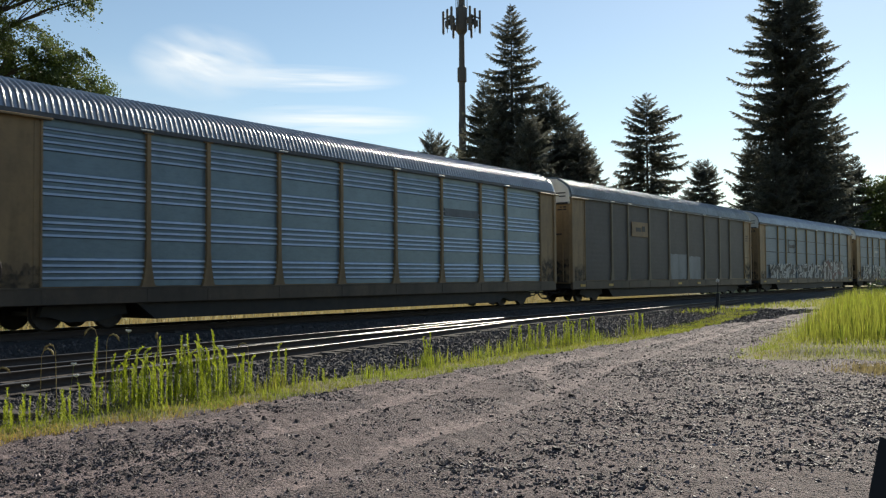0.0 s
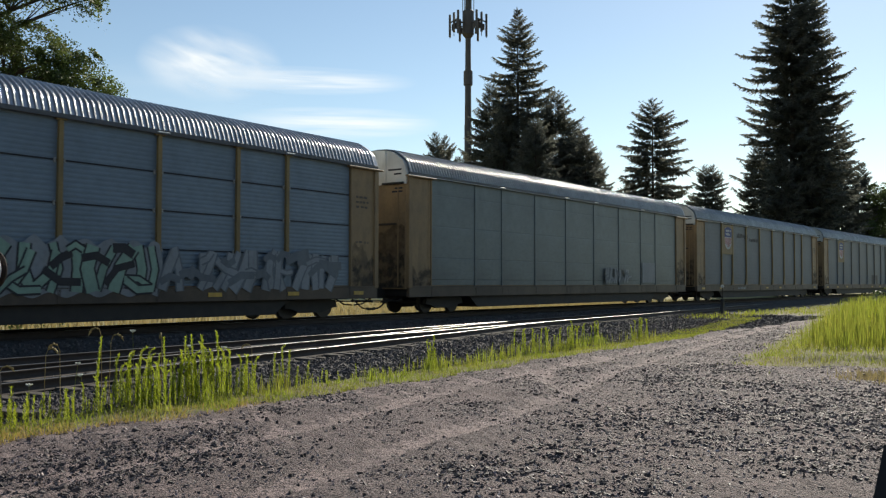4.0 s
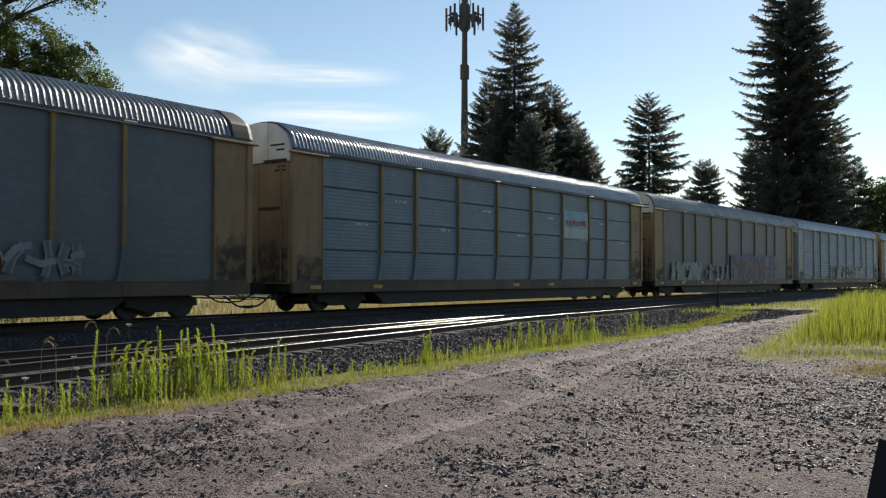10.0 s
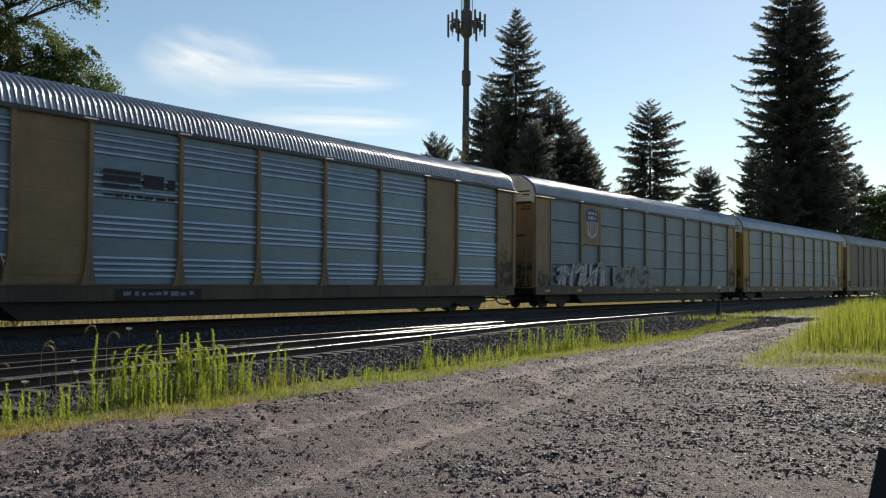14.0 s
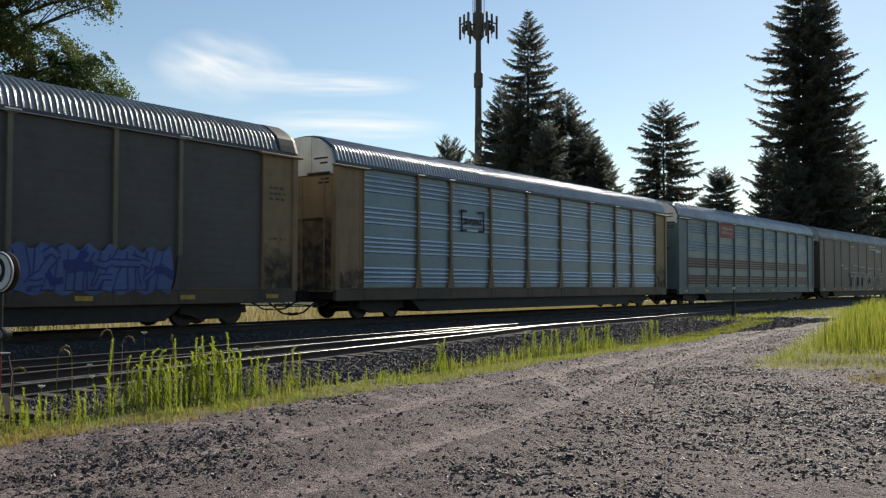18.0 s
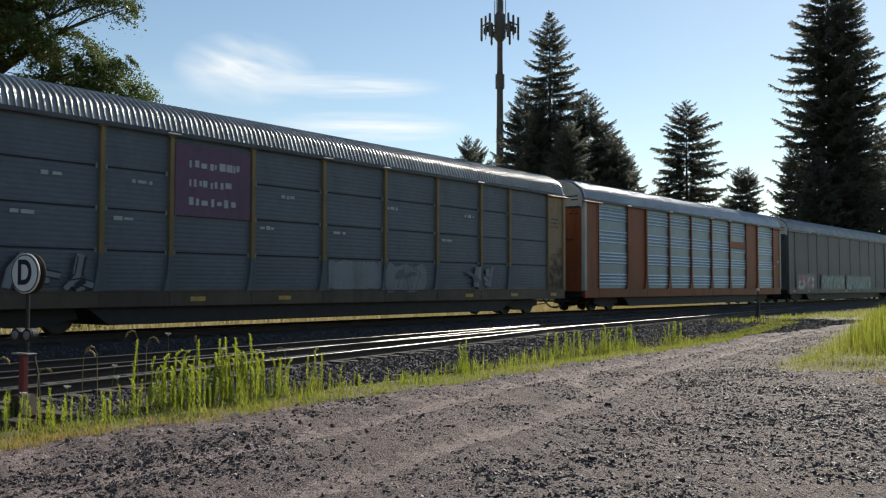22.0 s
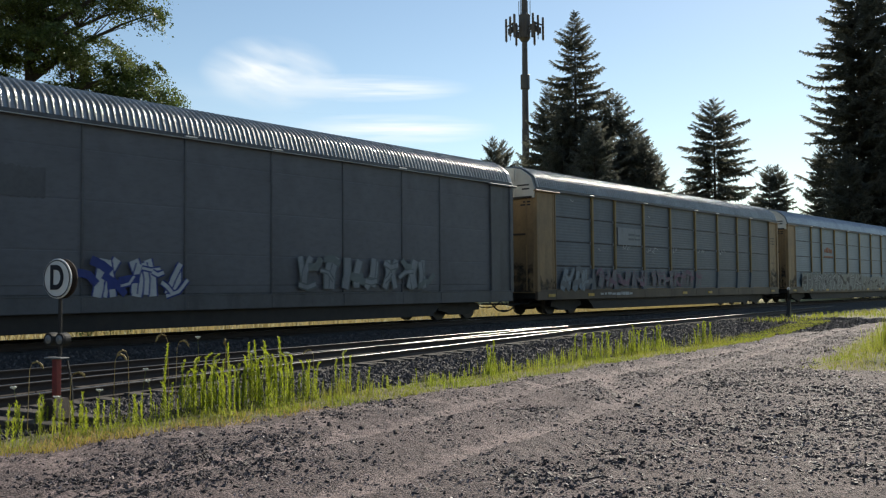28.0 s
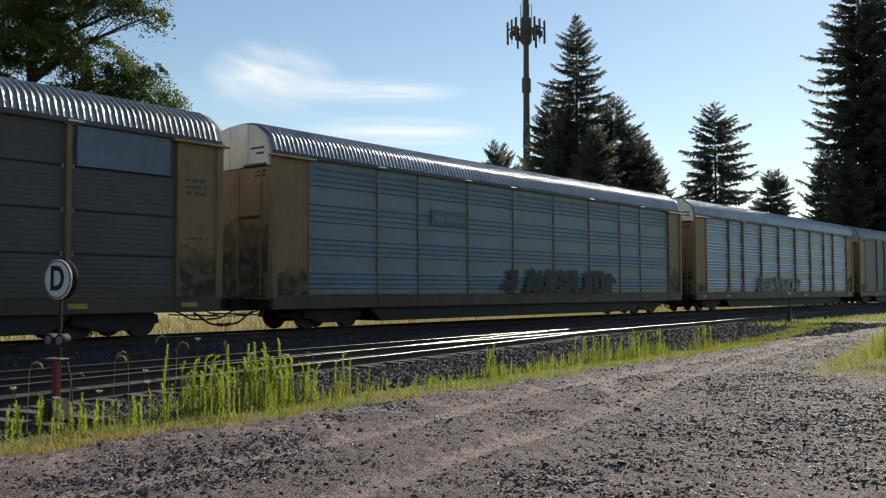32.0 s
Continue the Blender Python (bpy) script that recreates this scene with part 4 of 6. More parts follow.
def leafy_tree(az, dist, h, lobes, seed, sprays=300, leaves=20000, size=0.16, spray=0.3, label="", thick=1.0):
    """A broadleaf tree. lobes: rows of (along heading -27, depth, height, radius, half height) that make up the crown;
    limbs run to the lobes, twigs to the sprays, and leaves lie in flat drooping sprays with gaps between them."""
    x, y, z = polar(az, dist)
    t = thing("broadleaf_tree", label, "tree", at=(x, y, z))
    r = np.random.default_rng(seed)
    wood = Shape().tube([(0, 0, -0.3), (0.1, 0, h * 0.2), (0.2, 0.1, h * 0.5), (0.1, 0.2, h * 0.75), (0, 0, h * 0.9)], [h * 0.022 * thick, h * 0.017 * thick, h * 0.011 * thick, h * 0.005 * thick, 0.02], 9)
    ax, ay = np.array([math.cos(radians(-27)), math.sin(radians(-27)), 0]), np.array([math.cos(radians(63)), math.sin(radians(63)), 0])
    size_of = np.array([l[3] * l[3] * l[4] for l in lobes])
    C, N = [], []
    for k, (u, dp, zz, rad, half) in enumerate(lobes):
        mid = ax * u + ay * dp + np.array([0, 0, zz])
        far = math.hypot(u, dp)
        root = np.array([0.1, 0.1, max(0.2 * h, zz - 0.7 * far - 0.5)])
        bow = (root + mid) / 2 + np.array([0, 0, 0.12 * far])
        limb = [root * (1 - q) ** 2 + bow * 2 * q * (1 - q) + (mid + ax * rad * 0.5 * np.sign(u)) * q * q for q in (0, 0.25, 0.5, 0.75, 1.0)]
        wood.tube(limb, [0.014 * h * 0.5 * thick, 0.011 * h * 0.5 * thick, 0.008 * h * 0.5 * thick, 0.005 * h * 0.5 * thick, 0.012], 7)
        for i in range(max(3, int(sprays * size_of[k] / size_of.sum()))):
            d = r.normal(size=3)
            d /= np.linalg.norm(d)
            k3 = r.random() ** 0.45
            p = mid + (ax * d[0] * rad + ay * d[1] * rad + np.array([0, 0, d[2] * half])) * k3 * r.uniform(0.85, 1.12)
            C.append(p)
            N.append(d * np.array([0.6, 0.6, 0.2]) + np.array([0, 0, 0.8]) + r.normal(0, 0.3, 3))
            if i % 3 == 0:
                a = np.array(limb[2 + i % 3])
                wood.tube([a, (a + p) / 2 + np.array([0, 0, 0.1 * spray]), p], [0.03 * thick, 0.02 * thick, 0.006], 4)
    part("trunk", wood, BARK, t)
    C, N = np.array(C), np.array(N)
    N /= np.linalg.norm(N, axis=1)[:, None]
    pick = r.integers(0, len(C), leaves)
    off = r.normal(size=(leaves, 3)) * spray * r.uniform(0.5, 1.3, len(C))[pick][:, None]
    along = (off * N[pick]).sum(1)[:, None]
    P = C[pick] + off - N[pick] * along * 0.7
    P[:, 2] -= 0.35 * (off ** 2).sum(1) / (spray * 3)
    nrm = r.normal(size=(leaves, 3)) * 0.55 + N[pick]
    u = np.cross(nrm, r.normal(size=(leaves, 3)))
    u /= np.linalg.norm(u, axis=1)[:, None]
    w = np.cross(nrm, u)
    w /= np.linalg.norm(w, axis=1)[:, None]
    s = size * r.uniform(0.5, 1.2, leaves)[:, None]
    V = np.stack([P - u * s * 0.5, P + w * s * 0.36, P + u * s * 0.6, P - w * s * 0.36], 1).reshape(-1, 3)
    F = 4 * np.arange(leaves)[:, None] + np.array([[0, 1, 2, 3]])
    part("crown", np_mesh("crown", V, F, LEAF), None, t, "leafy green crown with gaps of sky")
    return t


MAPLE = [(3.6, 0.0, 15.3, 2.3, 1.1), (2.4, -1.2, 16.8, 2.6, 1.6), (4.7, -0.5, 16.9, 2.0, 1.2), (5.0, 0.2, 15.2, 1.4, 0.9), (3.2, -0.8, 12.0, 2.5, 1.5), (4.9, -0.4, 11.7, 1.5, 1.1), (4.6, -1.0, 10.7, 2.4, 1.3), (5.6, -0.6, 9.9, 1.7, 1.0), (4.6, 0.6, 9.0, 2.2, 1.2), (2.0, 0.5, 10.2, 2.3, 1.6),
         (0.3, -1.5, 13.4, 2.2, 2.6), (0.5, 1.0, 15.5, 2.4, 2.4), (1.6, 0.0, 13.0, 1.6, 1.5), (-2.5, 0.0, 12.0, 2.6, 3.0), (-2.0, 0.5, 16.5, 2.8, 2.4), (0.0, 0.0, 19.0, 3.0, 1.8), (-4.5, 0.0, 14.0, 2.4, 2.2), (-1.0, -1.5, 9.8, 2.4, 1.6)]
leafy_tree(63.0, 46, 21, MAPLE, 11, 760, 190000, 0.125, 0.34, "large broadleaf tree with a green crown behind the train", 1.1)
ROUND = [(2.5, 0, 9, 3, 2), (-2.5, 0, 9.5, 3, 2), (0, 2.5, 12, 3, 2.2), (0, -2.5, 11, 3, 2.2), (1.5, 0, 15, 3, 2), (-1.5, 0, 14.5, 2.8, 2)]
leafy_tree(71, 50, 19, ROUND, 12, 160, 16000, 0.26, 0.6, "broadleaf tree with a green crown behind the train")
leafy_tree(8.1, 150, 18.5, [(0.9 * a, 0.9 * b, c, d, e) for a, b, c, d, e in ROUND], 15, 150, 15000, 0.34, 0.65, "distant rounded broadleaf tree beyond the line")
leafy_tree(58.5, 31, 1.7, [(0.5, 0, 0.9, 0.8, 0.6), (-0.5, 0.3, 0.8, 0.7, 0.6), (0, -0.3, 1.2, 0.6, 0.5)], 13, 60, 3200, 0.09, 0.14, "low green bush beyond the main line", 0.3)
leafy_tree(7.3, 46, 1.6, [(0.5, 0, 0.8, 0.9, 0.6), (-0.6, 0.3, 0.7, 0.8, 0.6), (0, -0.3, 1.1, 0.7, 0.5)], 14, 50, 2600, 0.10, 0.15, "low scrubby bush past the end of the lot", 0.3)


# ---------------------------------------------------------------- phone mast
def mast():
    x, y, z = polar(32.88, 122)
    H = 38.6
    t = thing("phone_mast", "dark steel phone mast with antennas on a top platform", "phone mast", at=(x, y, z), rz=30)
    part("pole", Shape().tube([(0, 0, -0.3), (0, 0, 15), (0, 0, 28), (0, 0, H)], [0.62, 0.52, 0.42, 0.33], 16), MAST, t)
    for zz, w, hh in ((28.9, 0.62, 2.0), (21.6, 0.5, 1.9)):
        part("equipment_collar", Shape().tube([(0, 0, zz - hh / 2), (0, 0, zz - hh / 2 + 0.06), (0, 0, zz + hh / 2 - 0.06), (0, 0, zz + hh / 2)], [w * 0.92, w, w, w * 0.92], 10), MAST, t)
    for zz in (33.3, 24.5, 19.5):
        part("cable_clamp", Shape().box(-0.55, -0.3, -0.12, 0.12, zz, zz + 0.35, 0.02), MAST, t)
    part("top_drum", Shape().tube([(0, 0, H - 4.2), (0, 0, H - 3.7), (0, 0, H - 0.6), (0, 0, H - 0.3)], [0.42, 0.8, 0.8, 0.5], 14), MAST, t)
    for k in range(3):
        a = radians(120 * k)
        ca, sa = math.cos(a), math.sin(a)
        arm = Shape().tube([(0.5 * ca, 0.5 * sa, H - 2.2), (2.05 * ca, 2.05 * sa, H - 2.0)], 0.11, 7)
        arm.tube([(2.05 * ca - 1.25 * sa, 2.05 * sa + 1.25 * ca, H - 2.0), (2.05 * ca + 1.25 * sa, 2.05 * sa - 1.25 * ca, H - 2.0)], 0.10, 7)
        arm.tube([(0.5 * ca, 0.5 * sa, H - 3.4), (1.9 * ca, 1.9 * sa, H - 2.1)], 0.06, 6)
        arm = part("antenna_arm", arm, MAST, t)
        for j in (-1.25, 0.0, 1.25):
            qx, qy = 2.15 * ca - j * sa, 2.15 * sa + j * ca
            s = Shape().prism([(qx - 0.28, qy - 0.15), (qx + 0.28, qy - 0.15), (qx + 0.2, qy + 0.15), (qx - 0.2, qy + 0.15)], "z", H - 4.0 if abs(j) > 1 else H - 3.6, H - 1.0)
            s.tube([(qx, qy, H - 4.2), (qx, qy, H - 0.9)], 0.045, 6)
            part("antenna_panel", s, MAST, arm, "dark antenna panel")
            part("radio_unit", Shape().box(qx * 0.82 - 0.2, qx * 0.82 + 0.2, qy * 0.82 - 0.2, qy * 0.82 + 0.2, H - 3.1, H - 2.3, 0.03), MAST, arm)
    part("top_pole", Shape().tube([(0, 0, H - 0.4), (0, 0, H + 2.0), (0, 0, H + 6.5)], [0.42, 0.4, 0.34], 14), MAST, t)
    for zz, dx in ((21.4, -0.62), (28.6, 0.5), (14.5, -0.6)):
        part("equipment_box", Shape().box(dx - 0.3, dx + 0.3, -0.35, 0.35, zz - 0.7, zz + 0.7, 0.05), MAST, t)
    for k in range(5):
        a = 1.25 * k
        part("whip_antenna", Shape().tube([(0.8 * math.cos(a), 0.8 * math.sin(a), H - 0.6), (0.8 * math.cos(a), 0.8 * math.sin(a), H + 1.2 + 0.3 * (k % 3))], 0.05, 6), ANTENNA, t)


mast()


# ---------------------------------------------------------------- high thin clouds
def cloud(name, az0, az1, el0, el1, tilt, seed, amount, label):
    m = bpy.data.materials.new(name)
    m.use_nodes = True
    n, ln = m.node_tree.nodes, m.node_tree.links
    n.remove(n["Principled BSDF"])
    tc = n.new("ShaderNodeTexCoord")
    mp = n.new("ShaderNodeMapping")
    mp.vector_type = "TEXTURE"
    mp.inputs["Scale"].default_value = (1 / 1.7, 1 / 4.2, 1)
    mp.inputs["Location"].default_value = (seed, seed * 0.7, 0)
    mp.inputs["Rotation"].default_value = (0, 0, radians(tilt))
    ln.new(tc.outputs["UV"], mp.inputs[0])
    ns = n.new("ShaderNodeTexNoise")
    ns.inputs["Scale"].default_value, ns.inputs["Detail"].default_value, ns.inputs["Roughness"].default_value, ns.inputs["Distortion"].default_value = 1.1, 6, 0.5, 0.25
    ln.new(mp.outputs[0], ns.inputs[0])
    gr = n.new("ShaderNodeTexGradient")
    gr.gradient_type = "SPHERICAL"
    m2 = n.new("ShaderNodeMapping")
    m2.inputs["Location"].default_value, m2.inputs["Scale"].default_value = (-1, -1, 0), (2, 2, 1)
    ln.new(tc.outputs["UV"], m2.inputs[0])
    ln.new(m2.outputs[0], gr.inputs[0])
    mul = n.new("ShaderNodeMath")
    mul.operation = "MULTIPLY"
    r1 = n.new("ShaderNodeMapRange")
    r1.inputs["From Min"].default_value, r1.inputs["From Max"].default_value = 0.26, 0.68
    ln.new(ns.outputs[0], r1.inputs[0])
    r2 = n.new("ShaderNodeMapRange")
    r2.inputs["From Max"].default_value, r2.inputs["To Max"].default_value = 0.75, amount
    ln.new(gr.outputs[1], r2.inputs[0])
    ln.new(r1.outputs[0], mul.inputs[0])
    ln.new(r2.outputs[0], mul.inputs[1])
    a, b, c, d = n.new("ShaderNodeBsdfTransparent"), n.new("ShaderNodeEmission"), None, n.new("ShaderNodeMixShader")
    b.inputs[0].default_value, b.inputs[1].default_value = (0.95, 0.97, 1.0, 1), 0.9
    ln.new(mul.outputs[0], d.inputs[0])
    ln.new(a.outputs[0], d.inputs[1])
    ln.new(b.outputs[0], d.inputs[2])
    ln.new(d.outputs[0], n["Material Output"].inputs["Surface"])
    me = bpy.data.meshes.new(name)
    N, K, D = 12, 6, 2600
    vs, uv, fs = [], [], []
    for i in range(N + 1):
        for k in range(K + 1):
            az, el = radians(az0 + (az1 - az0) * i / N), radians(el0 + (el1 - el0) * k / K)
            dd = D * (1 + 0.25 * k / K)
            vs.append((dd * math.cos(az), dd * math.sin(az), dd * math.tan(el)))
            uv.append((i / N, k / K))
    for i in range(N):
        for k in range(K):
            o = i * (K + 1) + k
            fs.append((o, o + K + 1, o + K + 2, o + 1))
    me.from_pydata(vs, [], fs)
    layer = me.uv_layers.new(name="UVMap")
    for lp in me.loops:
        layer.data[lp.index].uv = uv[lp.vertex_index]
    me.materials.append(m)
    tagged(new(name, me), label, "cloud", kind="structure")


cloud("backdrop_cloud", 53.5, 44.5, 10.9, 15.6, -36, 3.1, 0.85, "thin white cirrus cloud in the blue sky")
cloud("backdrop_cloud", 50.0, 36.0, 11.6, 13.4, 4, 1.4, 0.9, "long thin white cirrus streak in the blue sky")
cloud("backdrop_cloud", 48, 34.5, 8.9, 11.0, 2, 9.4, 0.9, "faint white cirrus streak in the blue sky")
cloud("backdrop_cloud", 60, 42.0, 8.0, 13.6, 4, 5.7, 0.12, "faint white cirrus veil in the blue sky")


# ---------------------------------------------------------------- the parked car that the view is from: edge of its door
def own_car():
    f, rt = Vector((0.8275, 0.561, 0)), Vector((0.561, -0.8275, 0))
    t = thing("parked_car_door", "dark edge of an open parked car door", "car door")
    s = Shape()
    for d in (0.59, 0.64):
        s.v += [tuple(f * d + rt * a + Vector((0, 0, b))) for a, b in ((0.306, 1.108), (0.298, 1.072), (0.288, 1.02), (0.28, 0.78), (0.41, 0.78), (0.44, 1.08), (0.37, 1.118))]
    s.f = [tuple(range(7)), tuple(range(7, 14))[::-1]] + [(i, i + 7, (i + 1) % 7 + 7, (i + 1) % 7) for i in range(7)]
    s.mi = [0] * len(s.f)
    part("mirror_housing", s, RUBBER, t, "black mirror housing")
    s = Shape()
    v = [f * d + rt * a + Vector((0, 0, z)) for z in (-0.43, 0.80) for d, a in ((0.45, 0.28), (0.75, 0.28), (0.75, 0.42), (0.45, 0.42))]
    s.add(v, [(0, 1, 2, 3), (7, 6, 5, 4), (0, 4, 5, 1), (1, 5, 6, 2), (2, 6, 7, 3), (3, 7, 4, 0)])
    part("door_panel", s, RUBBER, t, "black door panel")


own_car()

# ---------------------------------------------------------------- the train
BAYS = [-12.0, -9.05, -7.05, -4.3, -1.45, 1.45, 4.3, 7.05, 9.05, 12.0]
ROOFLINE = [(-1.53, 5.22), (-1.465, 5.41), (-1.395, 5.60), (-1.32, 5.70), (-1.20, 5.80), (-0.95, 5.965), (-0.78, 6.045), (-0.4, 6.11), (0, 6.13)]
ROOFLINE = ROOFLINE + [(-a, b) for a, b in ROOFLINE[-2::-1]]
CACHE = {}


def cached(key, mat, make):
    k = (key, mat.name)
    if k not in CACHE:
        second = {"side_panel_ribbed": RIBSHINE if mat == GALV else GALV, "side_panel_seamed": INK}.get(key)
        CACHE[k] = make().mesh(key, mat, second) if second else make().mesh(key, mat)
    return CACHE[k]


def profile_panel(zy):
    """A panel one metre wide from a height profile (z, how far it stands out)."""
    s = Shape()
    n = len(zy)
    s.v = [(x, -1.44 - d, z) for x in (0.0, 1.0) for z, d in zy]
    s.f = [(i, n + i, n + i + 1, i + 1) for i in range(n - 1)]
    s.mi = [0] * len(s.f)
    o = len(s.v)
    s.v += [(x, -1.42, z) for x in (0.0, 1.0) for z in (zy[0][0], zy[-1][0])]
    s.f += [(0, o, o + 2, n), (n - 1, 2 * n - 1, o + 3, o + 1), (o, o + 1, o + 3, o + 2)]
    s.mi += [0] * 3
    return s


def ribbed():
    zy = [(1.10, 0.01)]
    for lo, hi in ((1.24, 1.80), (2.26, 2.83), (3.24, 3.86), (4.32, 4.93)):
        for k in range(4):
            c = lo + (hi - lo) * (k + 0.35) / 3.7
            zy += [(c - 0.040, 0.0), (c - 0.032, 0.03), (c - 0.015, 0.046), (c + 0.012, 0.036), (c + 0.045, 0.012), (c + 0.062, 0.0)]
    s = profile_panel(zy + [(5.13, 0.01)])
    # upper slopes take a second colour, for the sky's shine on the ribs
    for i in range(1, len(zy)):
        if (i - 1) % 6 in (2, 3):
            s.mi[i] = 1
    return s


def seamed():
    """Four sheets one above another, finely ribbed, with open dark seams between them."""
    zy, dark = [(1.10, 0.01)], set()
    edges = [1.12, 2.07, 3.10, 4.12, 5.11]
    for lo, hi in zip(edges, edges[1:]):
        n = 8
        step = (hi - lo - 0.06) / n
        for k in range(n):
            z = lo + 0.03 + k * step
            zy += [(z, 0.003), (z + step * 0.25, 0.0075), (z + step * 0.55, 0.0075), (z + step * 0.8, 0.003)]
        if hi < 5:
            dark |= {len(zy), len(zy) + 1}
            zy += [(hi - 0.024, 0.010), (hi - 0.018, -0.008), (hi + 0.014, -0.008), (hi + 0.02, 0.012)]
    s = profile_panel(zy + [(5.13, 0.01)])
    for i in dark:
        s.mi[i] = s.mi[i + 1] = 1
    return s


def flat_panel():
    zy = [(1.10, 0.01), (1.3, 0.01), (1.32, 0.018), (2.1, 0.018), (2.12, 0.013), (2.16, 0.018), (3.3, 0.018), (3.32, 0.013), (3.36, 0.018), (4.5, 0.018), (4.52, 0.013), (4.56, 0.018), (5.13, 0.012)]
    return profile_panel(zy)


def smooth_panel():
    """Plain sheets with shallow, worn pressings."""
    zy = [(1.10, 0.01)]
    for k in range(16):
        z = 1.22 + 0.24 * k
        zy += [(z, 0.010), (z + 0.07, 0.0117), (z + 0.13, 0.0117), (z + 0.2, 0.010)]
    return profile_panel(zy + [(5.13, 0.01)])


PANEL = {"ribbed": ribbed, "seamed": seamed, "flat": flat_panel, "smooth": smooth_panel}


def post_shape():
    s = Shape().prism([(-0.066, 1.96), (0.066, 1.96), (0.058, 5.09), (-0.058, 5.09)], "y", -1.535, -1.43)
    return s.box(-0.15, 0.15, -1.55, -1.45, 5.08, 5.125, 0.01)


def foot_shape():
    return Shape().prism([(-0.24, 1.02), (0.24, 1.02), (0.17, 1.2), (0.10, 1.6), (0.064, 1.98), (-0.064, 1.98), (-0.10, 1.6), (-0.17, 1.2)], "y", -1.537, -1.43)


def clip_shape():
    s = Shape()
    for z in (2.07, 3.10, 4.12):
        for x in (-0.13, 0.13):
            s.box(x - 0.022, x + 0.022, -1.485, -1.44, z - 0.07, z + 0.05, 0.006)
    return s


def slim_post():
    return Shape().box(-0.035, 0.035, -1.487, -1.43, 1.08, 5.11, 0.008)


def roof_shape():
    """Corrugated roof sheet, each corrugation runs across the car."""
    prof = [Vector(p) for p in ROOFLINE]
    nrm = []
    for i, p in enumerate(prof):
        d = (prof[min(i + 1, len(prof) - 1)] - prof[max(i - 1, 0)]).normalized()
        nrm.append(Vector((-d.y, d.x)))
    cols, x, pitch = [(-13.40, 0.0), (-13.35, 0.0)], -13.33, 0.172
    while x < 13.25:
        cols += [(x, 0.0), (x + 0.014, 0.044), (x + 0.024, 0.0435), (x + 0.036, 0.0405), (x + 0.048, 0.0345), (x + 0.060, 0.0265), (x + 0.072, 0.0165), (x + 0.082, 0.0)]
        x += pitch
    cols += [(13.38, 0.0), (13.40, 0.0)]
    s, n = Shape(), len(prof)
    s.v = [(x, p.x + q.x * h, p.y + q.y * h) for x, h in cols for p, q in zip(prof, nrm)]
    s.f = [(i * n + k, (i + 1) * n + k, (i + 1) * n + k + 1, i * n + k + 1) for i in range(len(cols) - 1) for k in range(n - 1)]
    s.mi = [0] * len(s.f)
    return s


def hood_shape():
    """The smooth dark sheet that closes the last metre of a roof."""
    s, n = Shape(), len(ROOFLINE)
    for x, g in ((12.62, 0.02), (12.68, 0.055), (13.30, 0.055), (13.43, 0.02), (13.44, -0.03)):
        s.v += [(x, a * (1 + g / 1.5), b + g * max(0.0, (b - 5.2))) for a, b in ROOFLINE]
    s.f = [(i * n + k, (i + 1) * n + k, (i + 1) * n + k + 1, i * n + k + 1) for i in range(4) for k in range(n - 1)]
    s.mi = [0] * len(s.f)
    return s


def cap_shape():
    """The upper end of a car, closed up to the roof's line."""
    line = [(a * 0.97, b - 0.03) for a, b in ROOFLINE]
    s = Shape().prism([(-1.46, 4.80)] + line + [(1.46, 4.80)], "x", -13.52, -13.36)
    for y in (-0.5, 0.35):
        s.box(-13.55, -13.515, y - 0.03, y + 0.03, 4.85, 6.06, 0.006)
    return s


def door_shape():
    return Shape().box(-13.46, -13.34, -1.40, 1.40, 0.95, 4.80, 0.02)


def body_shape():
    return Shape().box(-13.40, 13.40, -1.425, 1.45, 1.04, 5.20)


def corner_panel():
    s = Shape().box(-0.70, 0.70, -1.50, -1.42, 1.06, 5.13, 0.015)
    for x in (0.5,):
        s.box(x - 0.02, x + 0.02, -1.512, -1.49, 1.1, 5.08, 0.006)
    return s


def corner_post():
    return Shape().box(-0.11, 0.11, -1.56, -1.38, 1.0, 5.15, 0.02)


def grab_rail():
    return Shape().box(-0.03, 0.03, -1.53, -1.495, 1.1, 5.1, 0.006)


def sill_shape():
    s = Shape().box(-13.40, 13.40, -1.54, -1.40, 0.66, 1.075, 0.015)
    s.box(-13.40, 13.40, 1.40, 1.54, 0.66, 1.075)
    s.box(-13.38, 13.38, -1.552, -1.53, 1.03, 1.072, 0.005)
    for x in BAYS:
        s.box(x - 0.05, x + 0.05, -1.552, -1.53, 0.68, 1.03, 0.006)
    return s


def underframe_shape():
    s = Shape().prism([(-13.3, 0.72), (-9.3, 0.66), (-8.7, 0.22), (8.7, 0.22), (9.3, 0.66), (13.3, 0.72), (13.3, 1.04), (-13.3, 1.04)], "y", -1.36, 1.36)
    return s.box(-13.9, 13.9, -0.32, 0.32, 0.62, 1.0, 0.02)


def eave_shape():
    s = Shape().box(-13.40, 13.40, -1.56, -1.44, 5.135, 5.235, 0.01)
    return s.box(-13.40, 13.40, 1.44, 1.56, 5.135, 5.235)


def lip_shape():
    return Shape().box(-13.46, 13.46, -1.585, -1.545, 5.112, 5.137, 0.005)


